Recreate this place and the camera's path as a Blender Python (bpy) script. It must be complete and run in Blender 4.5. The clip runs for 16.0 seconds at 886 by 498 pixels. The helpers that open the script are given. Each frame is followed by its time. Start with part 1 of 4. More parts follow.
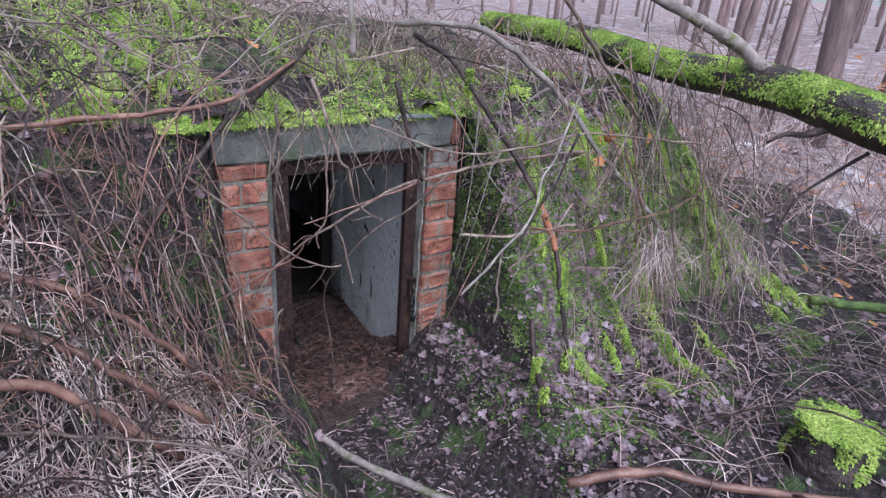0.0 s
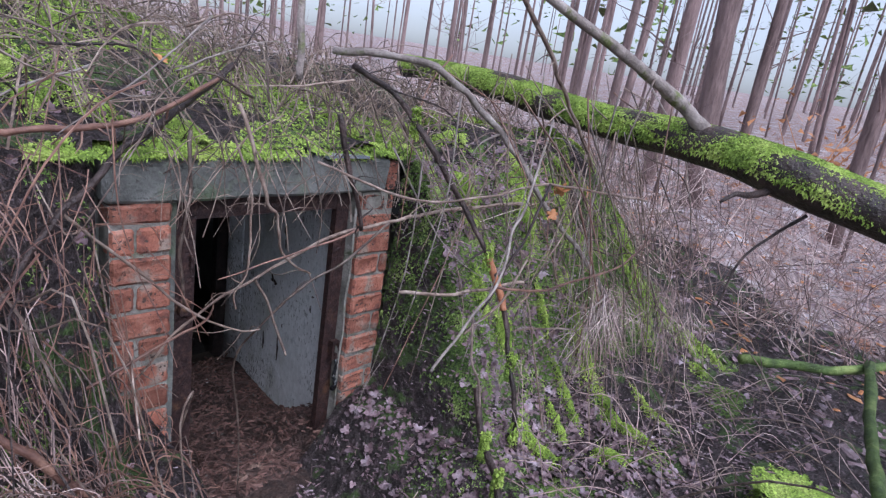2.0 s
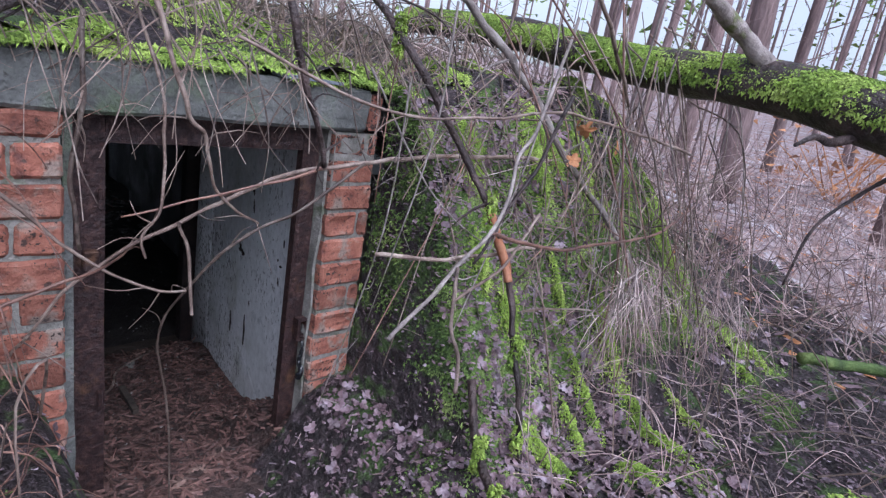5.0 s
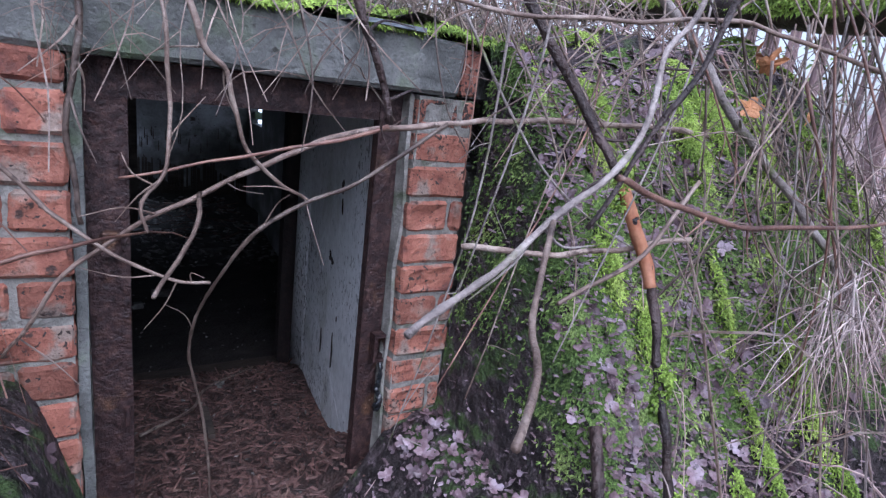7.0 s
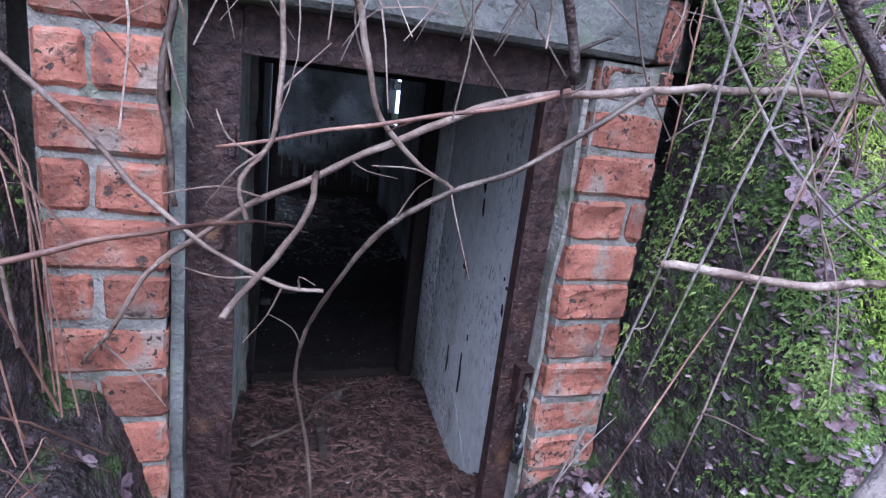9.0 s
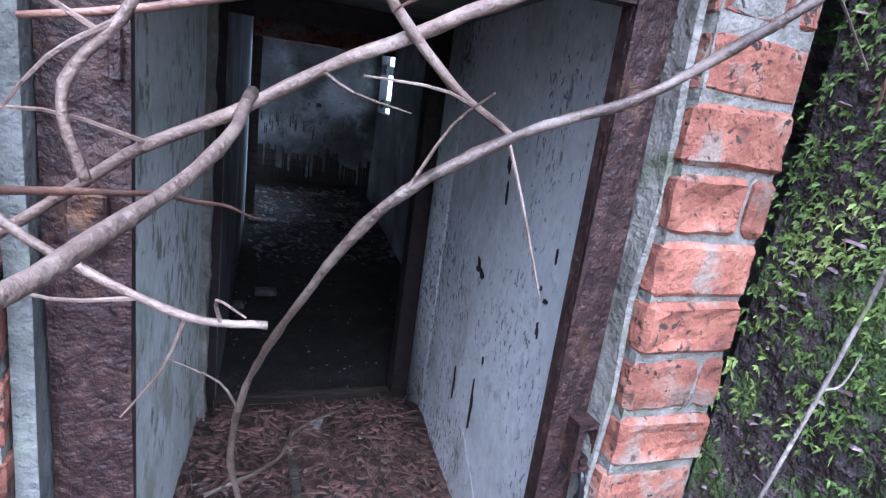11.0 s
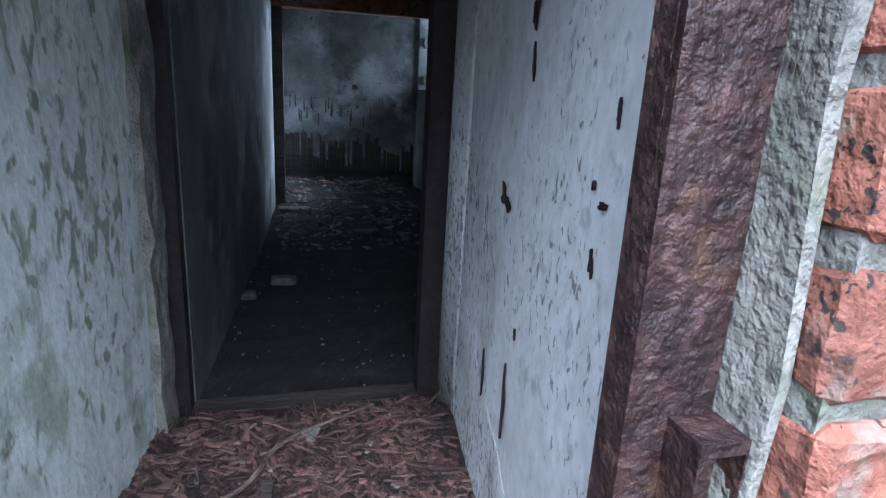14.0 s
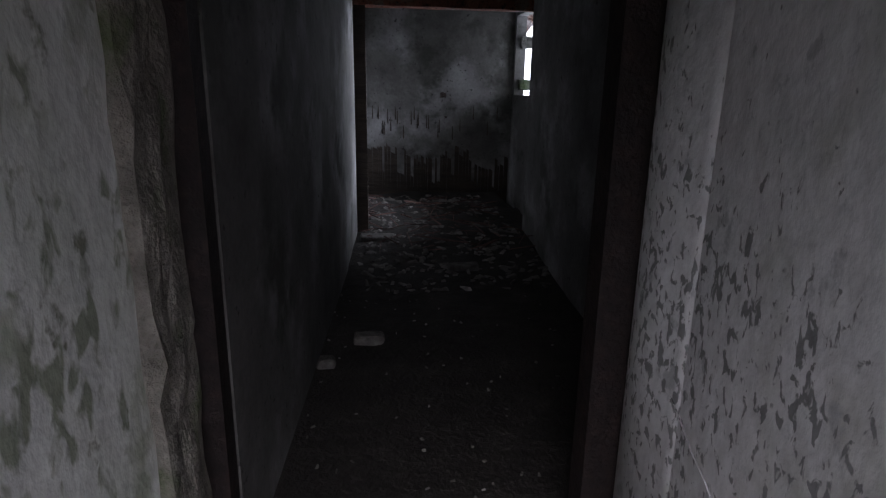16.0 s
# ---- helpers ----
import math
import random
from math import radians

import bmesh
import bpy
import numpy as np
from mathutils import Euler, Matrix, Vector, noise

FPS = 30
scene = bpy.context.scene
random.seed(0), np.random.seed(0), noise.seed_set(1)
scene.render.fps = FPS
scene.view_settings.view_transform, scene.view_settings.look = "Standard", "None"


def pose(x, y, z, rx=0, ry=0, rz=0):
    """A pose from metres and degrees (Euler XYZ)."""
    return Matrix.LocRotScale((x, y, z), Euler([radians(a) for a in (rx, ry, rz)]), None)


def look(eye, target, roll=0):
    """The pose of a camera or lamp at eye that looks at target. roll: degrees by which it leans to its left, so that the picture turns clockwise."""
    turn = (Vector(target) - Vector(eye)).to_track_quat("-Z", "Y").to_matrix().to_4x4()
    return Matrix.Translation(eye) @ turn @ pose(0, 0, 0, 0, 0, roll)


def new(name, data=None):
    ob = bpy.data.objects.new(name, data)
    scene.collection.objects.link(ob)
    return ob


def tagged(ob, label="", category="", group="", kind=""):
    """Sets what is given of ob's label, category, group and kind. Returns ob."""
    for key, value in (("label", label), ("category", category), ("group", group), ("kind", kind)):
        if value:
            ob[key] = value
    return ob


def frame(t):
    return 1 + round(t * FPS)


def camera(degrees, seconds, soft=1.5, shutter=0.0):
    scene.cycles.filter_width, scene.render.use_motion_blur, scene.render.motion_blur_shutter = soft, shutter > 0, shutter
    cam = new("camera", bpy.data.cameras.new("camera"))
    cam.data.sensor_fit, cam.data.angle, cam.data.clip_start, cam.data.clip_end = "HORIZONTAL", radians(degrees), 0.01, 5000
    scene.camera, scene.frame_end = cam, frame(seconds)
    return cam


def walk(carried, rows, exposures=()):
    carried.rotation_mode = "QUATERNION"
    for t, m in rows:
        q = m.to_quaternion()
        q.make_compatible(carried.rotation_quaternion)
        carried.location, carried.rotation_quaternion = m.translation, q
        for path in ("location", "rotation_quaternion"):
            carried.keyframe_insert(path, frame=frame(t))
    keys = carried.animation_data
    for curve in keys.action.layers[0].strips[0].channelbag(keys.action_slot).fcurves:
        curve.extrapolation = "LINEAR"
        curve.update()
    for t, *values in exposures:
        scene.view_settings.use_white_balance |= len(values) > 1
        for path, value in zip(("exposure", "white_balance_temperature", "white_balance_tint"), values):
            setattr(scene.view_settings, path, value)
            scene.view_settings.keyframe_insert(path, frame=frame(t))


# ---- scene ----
cam = camera(74.5, 16.0, soft=1.3)
PATH = [
    (0, (-1.425, -2.588, 1.945), (-0.3, -1.123, 1.176), 4.3),
    (0.5, (-1.415, -2.502, 1.908), (-0.198, -1.084, 1.194), 5.3),
    (1, (-1.425, -2.328, 1.893), (-0.078, -1.008, 1.227), 7.1),
    (1.5, (-1.452, -2.182, 1.932), (-0.025, -0.925, 1.313), 8.3),
    (2, (-1.413, -2.131, 1.827), (0.042, -0.883, 1.257), 9.1),
    (2.5, (-1.236, -2.049, 1.553), (0.187, -0.741, 1.041), 9.7),
    (3, (-1.098, -1.96, 1.565), (0.325, -0.667, 1.013), 10.2),
    (3.2, (-1.039, -1.959, 1.551), (0.37, -0.651, 1.001), 10.1),
    (5.3, (-0.893, -1.863, 1.463), (0.526, -0.57, 0.9), 10.1),
    (5.5, (-0.817, -1.799, 1.433), (0.554, -0.452, 0.879), 9.0),
    (6, (-0.782, -1.683, 1.384), (0.513, -0.253, 0.858), 8.9),
    (6.5, (-0.593, -1.607, 1.186), (0.59, -0.074, 0.682), 7.5),
    (7, (-0.493, -1.614, 1.217), (0.573, 0.003, 0.717), 6.9),
    (7.5, (-0.48, -1.587, 1.203), (0.446, 0.117, 0.716), 6.5),
    (8, (-0.47, -1.456, 1.166), (0.379, 0.287, 0.674), 7.0),
    (8.5, (-0.474, -1.294, 1.146), (0.282, 0.482, 0.623), 7.5),
    (8.7, (-0.438, -1.272, 1.129), (0.266, 0.527, 0.612), 7.2),
    (10.8, (-0.29, -0.745, 0.972), (0.379, 1.062, 0.436), 7.3),
    (11, (-0.269, -0.737, 0.959), (0.458, 1.052, 0.438), 8.0),
    (11.5, (-0.232, -0.668, 0.836), (0.612, 1.056, 0.275), 8.1),
    (12, (-0.257, -0.658, 0.711), (0.594, 1.073, 0.185), 8.5),
    (12.5, (-0.225, -0.608, 0.601), (0.564, 1.157, 0.09), 7.0),
    (13, (-0.161, -0.514, 0.659), (0.58, 1.268, 0.134), 6.3),
    (13.5, (-0.041, -0.384, 0.674), (0.59, 1.442, 0.157), 4.5),
    (14, (0.082, -0.264, 0.642), (0.593, 1.594, 0.107), 3.1),
    (14.5, (0.11, -0.193, 0.604), (0.528, 1.675, 0.026), 2.2),
    (15, (0.163, -0.035, 0.625), (0.479, 1.851, 0.038), 1.4),
    (15.5, (0.139, 0.237, 0.623), (0.427, 2.135, 0.063), 0.8),
    (16, (0.05, 0.536, 0.63), (0.307, 2.449, 0.106), 1.0),
]
EXPOSURES = [(0, 0.65, 5500, 15), (2.5, 0.45, 5550, 16), (5.5, 0.65, 5400, 17), (8.5, 1.05, 5100, 19), (11, 2.0, 5000, 16), (13, 2.2, 5100, 8), (14, 2.25, 5100, 7), (15, 2.3, 5100, 5), (15.5, 1.85, 5600, 8), (16, 1.4, 6300, 20)]
walk(cam, [(t, look(eye, target, roll)) for t, eye, target, roll in PATH], EXPOSURES)

# ---- light: an overcast winter sky ----
world = bpy.data.worlds.new("overcast_sky")
scene.world = world
world.use_nodes = True
wn = world.node_tree.nodes
sky = wn.new("ShaderNodeTexSky")
sky.sky_type = "NISHITA"
sky.sun_disc = False
sky.sun_elevation, sky.sun_rotation = radians(51), radians(193)
sky.dust_density = 3.0
haze = wn.new("ShaderNodeHueSaturation")
haze.inputs["Saturation"].default_value = 0.35
world.node_tree.links.new(sky.outputs["Color"], haze.inputs["Color"])
world.node_tree.links.new(haze.outputs["Color"], wn["Background"].inputs["Color"])
wn["Background"].inputs["Strength"].default_value = 0.15
sun = new("sun", bpy.data.lights.new("sun", "SUN"))
sun.data.energy, sun.data.angle, sun.data.color = 1.5, radians(60), (1.0, 0.96, 0.95)
sun.matrix_world = look((-2.5, -10.5, 13.5), (0, 0, 0))
win_light = new("window_daylight", bpy.data.lights.new("window_daylight", "AREA"))
win_light.data.shape, win_light.data.size, win_light.data.size_y = "RECTANGLE", 0.75, 0.6
win_light.data.energy, win_light.data.color = 9.5, (0.85, 0.92, 1.0)
win_light.matrix_world = look((2.04, 5.36, 1.12), (0.1, 5.25, 0.45))
win_light.data.spread = radians(70)


# ---- materials ----
def shader(name, stops, scale=8.0, rough=0.85, bump=0.4, fine=60.0, detail=8.0, spread=0.0, metal=0.0, spots=None, distance=0.01, stretch=(1, 1, 1), second=None, marks=None):
    """stops: (position, colour) over a coarse noise; second: (scale, low, high, colour) a second field of stains;
    spots: the same again; marks: (scale, low, high, colour, upright stretch, patchiness) clustered flecks; spread: brightness change from object to object and island to island."""
    m = bpy.data.materials.new(name)
    m.use_nodes = True
    n, l = m.node_tree.nodes, m.node_tree.links
    out = n["Principled BSDF"]
    out.inputs["Roughness"].default_value, out.inputs["Metallic"].default_value = rough, metal
    co = n.new("ShaderNodeTexCoord")
    geo = n.new("ShaderNodeNewGeometry")
    mp = n.new("ShaderNodeMapping")
    mp.inputs["Scale"].default_value = stretch
    l.new(geo.outputs["Position"], mp.inputs["Vector"])
    def field(sc, det=detail, ro=0.6):
        t = n.new("ShaderNodeTexNoise")
        t.inputs["Scale"].default_value, t.inputs["Detail"].default_value, t.inputs["Roughness"].default_value = sc, det, ro
        l.new(mp.outputs["Vector"], t.inputs["Vector"])
        return t.outputs["Fac"]
    def ramp(fac, st):
        r = n.new("ShaderNodeValToRGB")
        e = r.color_ramp.elements
        while len(e) < len(st):
            e.new(0.5)
        for el, (p, c) in zip(e, st):
            el.position, el.color = p, (*c, 1)
        l.new(fac, r.inputs["Fac"])
        return r.outputs["Color"]
    def mix(fac, a, b, kind="MIX"):
        x = n.new("ShaderNodeMix")
        x.data_type, x.blend_type = "RGBA", kind
        if isinstance(fac, float):
            x.inputs[0].default_value = fac
        else:
            l.new(fac, x.inputs[0])
        l.new(a, x.inputs[6])
        if isinstance(b, tuple):
            x.inputs[7].default_value = (*b, 1)
        else:
            l.new(b, x.inputs[7])
        return x.outputs[2]
    colour = ramp(field(scale), stops)
    for extra in (second, spots):
        if extra:
            sc, lo, hi, c = extra
            colour = mix(ramp(field(sc, 5.0), [(lo, (0, 0, 0)), (hi, (1, 1, 1))]), colour, c)
    if marks:
        sc, lo, hi, c, tall, patchy = marks
        mp2 = n.new("ShaderNodeMapping")
        mp2.inputs["Scale"].default_value = (1, 1, tall)
        l.new(geo.outputs["Position"], mp2.inputs["Vector"])
        fleck = n.new("ShaderNodeTexNoise")
        fleck.inputs["Scale"].default_value, fleck.inputs["Detail"].default_value, fleck.inputs["Distortion"].default_value = sc, 3.0, 0.6
        l.new(mp2.outputs["Vector"], fleck.inputs["Vector"])
        cluster = n.new("ShaderNodeMath")
        cluster.operation = "MULTIPLY_ADD"
        cluster.inputs[1].default_value = patchy
        l.new(field(2.2, 2.0), cluster.inputs[0])
        l.new(fleck.outputs["Fac"], cluster.inputs[2])
        colour = mix(ramp(cluster.outputs[0], [(lo, (0, 0, 0)), (hi, (1, 1, 1))]), colour, c)
    grain = field(fine, 4.0)
    colour = mix(0.35, colour, ramp(grain, [(0.3, (0.35, 0.35, 0.35)), (0.7, (1, 1, 1))]), "MULTIPLY")
    if spread:
        info = n.new("ShaderNodeObjectInfo")
        add = n.new("ShaderNodeMath")
        add.operation = "ADD"
        l.new(info.outputs["Random"], add.inputs[0])
        l.new(geo.outputs["Random Per Island"], add.inputs[1])
        fr = n.new("ShaderNodeMath")
        fr.operation = "FRACT"
        l.new(add.outputs[0], fr.inputs[0])
        hsv = n.new("ShaderNodeHueSaturation")
        rng = n.new("ShaderNodeMapRange")
        rng.inputs["To Min"].default_value, rng.inputs["To Max"].default_value = 1 - spread, 1 + spread
        l.new(fr.outputs[0], rng.inputs["Value"])
        l.new(rng.outputs[0], hsv.inputs["Value"])
        l.new(colour, hsv.inputs["Color"])
        colour = hsv.outputs["Color"]
    l.new(colour, out.inputs["Base Color"])
    b = n.new("ShaderNodeBump")
    b.inputs["Strength"].default_value, b.inputs["Distance"].default_value = bump, distance
    l.new(grain, b.inputs["Height"])
    b2 = n.new("ShaderNodeBump")
    b2.inputs["Strength"].default_value, b2.inputs["Distance"].default_value = bump, distance * 3
    l.new(field(fine / 5, 4.0), b2.inputs["Height"])
    l.new(b.outputs["Normal"], b2.inputs["Normal"])
    l.new(b2.outputs["Normal"], out.inputs["Normal"])
    return m


BRICK = shader("red_brick", [(0.3, (0.13, 0.055, 0.045)), (0.42, (0.27, 0.10, 0.066)), (0.57, (0.37, 0.15, 0.10)), (0.70, (0.42, 0.27, 0.21))], 11, 0.82, 0.5, 110, spread=0.32, second=(8.0, 0.53, 0.61, (0.28, 0.215, 0.175)), spots=(26, 0.58, 0.66, (0.07, 0.04, 0.032)), distance=0.010, marks=(70, 0.98, 1.04, (0.05, 0.035, 0.03), 1.0, 0.7))
MORTAR = shader("grey_mortar", [(0.3, (0.15, 0.145, 0.125)), (0.7, (0.36, 0.345, 0.31))], 14, 0.9, 0.7, 90, second=(6, 0.55, 0.7, (0.10, 0.13, 0.06)))
CONCRETE = shader("weathered_concrete", [(0.3, (0.07, 0.075, 0.068)), (0.5, (0.15, 0.155, 0.145)), (0.7, (0.26, 0.265, 0.25))], 7, 0.85, 0.6, 80, second=(3.5, 0.52, 0.68, (0.09, 0.13, 0.06)), spots=(18, 0.64, 0.7, (0.06, 0.06, 0.05)))
PLASTER = shader("mouldy_whitewash", [(0.25, (0.66, 0.68, 0.69)), (0.45, (0.79, 0.81, 0.83)), (0.7, (0.84, 0.85, 0.88))], 2.4, 0.62, 0.3, 30, second=(3.0, 0.54, 0.68, (0.56, 0.58, 0.55)), spots=(16, 0.60, 0.66, (0.56, 0.585, 0.61)), stretch=(1, 1, 0.8), distance=0.010, marks=(62, 0.93, 0.985, (0.27, 0.28, 0.29), 0.55, 0.6))
PLASTER_GREEN = shader("algae_stained_whitewash", [(0.25, (0.58, 0.64, 0.57)), (0.5, (0.74, 0.78, 0.74)), (0.75, (0.81, 0.84, 0.85))], 2.6, 0.65, 0.4, 36, second=(4.0, 0.54, 0.62, (0.44, 0.49, 0.40)), spots=(11, 0.61, 0.66, (0.26, 0.28, 0.22)), stretch=(1, 1, 0.7), distance=0.010, marks=(26, 0.895, 0.985, (0.33, 0.37, 0.29), 0.5, 0.6))
# blotchy whitewash with the inner rooms' shade put into its colour
PLASTER_SHADED = shader("shaded_whitewash", [(0.3, (0.07, 0.07, 0.065)), (0.5, (0.17, 0.17, 0.165)), (0.7, (0.44, 0.45, 0.46))], 1.6, 0.75, 0.25, 38, second=(3.0, 0.52, 0.64, (0.08, 0.085, 0.075)), spots=(30, 0.64, 0.68, (0.05, 0.05, 0.05)), distance=0.006)
RUST = shader("rusty_steel", [(0.3, (0.016, 0.008, 0.008)), (0.5, (0.036, 0.017, 0.016)), (0.72, (0.095, 0.05, 0.042))], 45, 0.55, 0.8, 110, second=(9, 0.6, 0.75, (0.14, 0.07, 0.035)), metal=0.15, distance=0.006)
# near-black for the inner steel frame and the painted shade in plaster holes
STEEL_HOLE_DARK = shader("dark_steel_and_hole_shade", [(0.3, (0.006, 0.004, 0.004)), (0.5, (0.014, 0.008, 0.008)), (0.72, (0.04, 0.022, 0.02))], 30, 0.7, 0.6, 90, distance=0.005)
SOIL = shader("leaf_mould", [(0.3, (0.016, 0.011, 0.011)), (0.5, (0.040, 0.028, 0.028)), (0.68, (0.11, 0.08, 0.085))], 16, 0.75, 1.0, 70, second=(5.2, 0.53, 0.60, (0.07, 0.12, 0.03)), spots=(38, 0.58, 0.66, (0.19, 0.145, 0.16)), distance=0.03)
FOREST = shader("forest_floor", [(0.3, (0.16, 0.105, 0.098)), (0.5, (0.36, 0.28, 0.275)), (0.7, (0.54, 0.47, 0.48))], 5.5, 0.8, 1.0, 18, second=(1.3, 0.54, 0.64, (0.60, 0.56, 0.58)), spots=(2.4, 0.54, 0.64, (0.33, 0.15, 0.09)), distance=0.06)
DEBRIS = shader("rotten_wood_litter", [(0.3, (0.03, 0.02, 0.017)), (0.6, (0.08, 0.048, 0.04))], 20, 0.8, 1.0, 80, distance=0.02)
CHIP = shader("bark_chips", [(0.3, (0.055, 0.030, 0.026)), (0.6, (0.15, 0.083, 0.068)), (0.8, (0.38, 0.28, 0.22))], 6, 0.6, 0.5, 90, spread=0.65)
FLOOR = shader("dark_concrete_floor", [(0.3, (0.016, 0.014, 0.013)), (0.6, (0.036, 0.032, 0.029)), (0.8, (0.085, 0.078, 0.07))], 6, 0.85, 0.8, 60)
RUBBLE = shader("plaster_rubble", [(0.3, (0.09, 0.085, 0.08)), (0.7, (0.30, 0.29, 0.27))], 20, 0.8, 0.5, 90, spread=0.5)
MOSS = shader("bright_moss", [(0.3, (0.13, 0.22, 0.03)), (0.5, (0.31, 0.45, 0.07)), (0.72, (0.55, 0.66, 0.17))], 7, 0.8, 0.6, 120, spread=0.45)
MOSS_DARK = shader("feathery_moss", [(0.3, (0.05, 0.085, 0.022)), (0.5, (0.14, 0.225, 0.05)), (0.66, (0.34, 0.44, 0.13))], 7, 0.8, 0.6, 120, spread=0.5)
TWIG = shader("dry_twig_bark", [(0.3, (0.09, 0.058, 0.047)), (0.5, (0.21, 0.15, 0.12)), (0.7, (0.40, 0.33, 0.275))], 11, 0.5, 0.6, 120, spread=0.5, spots=(19, 0.57, 0.65, (0.075, 0.05, 0.04)), distance=0.005, marks=(60, 1.0, 1.05, (0.42, 0.41, 0.30), 1.0, 0.8))
BARK_GREY = shader("grey_stem_bark", [(0.3, (0.13, 0.11, 0.10)), (0.5, (0.27, 0.23, 0.21)), (0.7, (0.40, 0.36, 0.33))], 14, 0.75, 0.7, 120, spots=(9, 0.56, 0.66, (0.13, 0.15, 0.05)), spread=0.2, distance=0.006)
BARK_DARK = shader("wet_dark_bark", [(0.3, (0.016, 0.011, 0.011)), (0.5, (0.040, 0.026, 0.023)), (0.7, (0.10, 0.065, 0.058))], 10, 0.5, 0.9, 70, distance=0.01)
BARK_RED = shader("peeled_reddish_stem", [(0.3, (0.08, 0.04, 0.035)), (0.5, (0.19, 0.10, 0.075)), (0.7, (0.36, 0.21, 0.15))], 8, 0.42, 0.5, 90, spread=0.3, distance=0.005)
DRY = shader("dry_bracken", [(0.3, (0.12, 0.078, 0.07)), (0.5, (0.36, 0.255, 0.235)), (0.7, (0.70, 0.60, 0.56))], 3, 0.7, 0.3, 90, spread=0.65)
LEAF = shader("dead_leaf", [(0.3, (0.09, 0.055, 0.06)), (0.5, (0.20, 0.135, 0.15)), (0.7, (0.36, 0.30, 0.34))], 12, 0.36, 0.5, 60, spread=0.5)
LEAF_ORANGE = shader("orange_oak_leaf", [(0.3, (0.36, 0.13, 0.04)), (0.6, (0.58, 0.28, 0.12)), (0.75, (0.50, 0.33, 0.22))], 24, 0.6, 0.4, 90, spread=0.2)
PINE = shader("pine_bark", [(0.3, (0.14, 0.095, 0.09)), (0.6, (0.28, 0.20, 0.19))], 5, 0.85, 1.0, 20, stretch=(1, 1, 0.25), spread=0.25, distance=0.03)
PEELED = shader("fresh_peeled_wood", [(0.3, (0.32, 0.11, 0.05)), (0.7, (0.50, 0.24, 0.13))], 20, 0.6, 0.4, 90, distance=0.004)
PLASTIC = shader("black_plastic", [(0.3, (0.01, 0.012, 0.014)), (0.7, (0.02, 0.022, 0.025))], 20, 0.25, 0.2, 60)
TIMBER = shader("rotten_timber", [(0.3, (0.035, 0.028, 0.024)), (0.7, (0.09, 0.07, 0.055))], 12, 0.85, 0.8, 50, stretch=(0.2, 1, 1))
SLATE = shader("wet_slate", [(0.3, (0.10, 0.12, 0.14)), (0.7, (0.22, 0.25, 0.28))], 14, 0.35, 0.4, 80)


# ---- mesh helpers ----
def mesh_of(name, verts, faces, material, smooth=False):
    me = bpy.data.meshes.new(name)
    me.from_pydata(verts, [], faces)
    me.materials.append(material)
    if smooth:
        me.polygons.foreach_set("use_smooth", [True] * len(me.polygons))
    me.update()
    return me


def part(name, me, parent, label=""):
    ob = new(name, me)
    ob.parent = parent
    return tagged(ob, label)


def slab(corners, z0, z1):
    """A prism over a plan polygon (counter-clockwise)."""
    k = len(corners)
    v = [(x, y, z0) for x, y in corners] + [(x, y, z1) for x, y in corners]
    f = [tuple(reversed(range(k))), tuple(range(k, 2 * k))] + [(i, (i + 1) % k, k + (i + 1) % k, k + i) for i in range(k)]
    return v, f


def box(x0, x1, y0, y1, z0, z1):
    return slab([(x0, y0), (x1, y0), (x1, y1), (x0, y1)], z0, z1)


def join(*pieces):
    v, f = [], []
    for pv, pf in pieces:
        k = len(v)
        v += pv
        f += [tuple(i + k for i in face) for face in pf]
    return v, f


def rough(v, f, cuts, size, scale, bevel=0.0, seed=0):
    """Cuts a block finer and shakes it, for worn masonry."""
    bm = bmesh.new()
    vs = [bm.verts.new(p) for p in v]
    for face in f:
        bm.faces.new([vs[i] for i in face])
    if bevel:
        bmesh.ops.bevel(bm, geom=bm.edges[:], offset=bevel, segments=1, affect="EDGES")
    if cuts:
        bmesh.ops.triangulate(bm, faces=[q for q in bm.faces if len(q.verts) > 4])
        bmesh.ops.subdivide_edges(bm, edges=bm.edges[:], cuts=cuts, use_grid_fill=True)
    bm.verts.index_update()
    for q in bm.verts:
        q.co += noise.noise_vector(q.co * scale + Vector((seed, 0, 0))) * size
    out = [tuple(q.co) for q in bm.verts], [tuple(w.index for w in q.verts) for q in bm.faces]
    bm.free()
    return out


def smooth_line(points, steps=6):
    """Points along a soft curve through the given ones."""
    p = [Vector(q) for q in points]
    p = [p[0] * 2 - p[1]] + p + [p[-1] * 2 - p[-2]]
    out = []
    for i in range(1, len(p) - 2):
        a, b, c, d = p[i - 1:i + 3]
        for k in range(steps):
            t = k / steps
            out.append(0.5 * (2 * b + (c - a) * t + (2 * a - 5 * b + 4 * c - d) * t * t + (3 * b - a - 3 * c + d) * t ** 3))
    return out + [p[-2]]


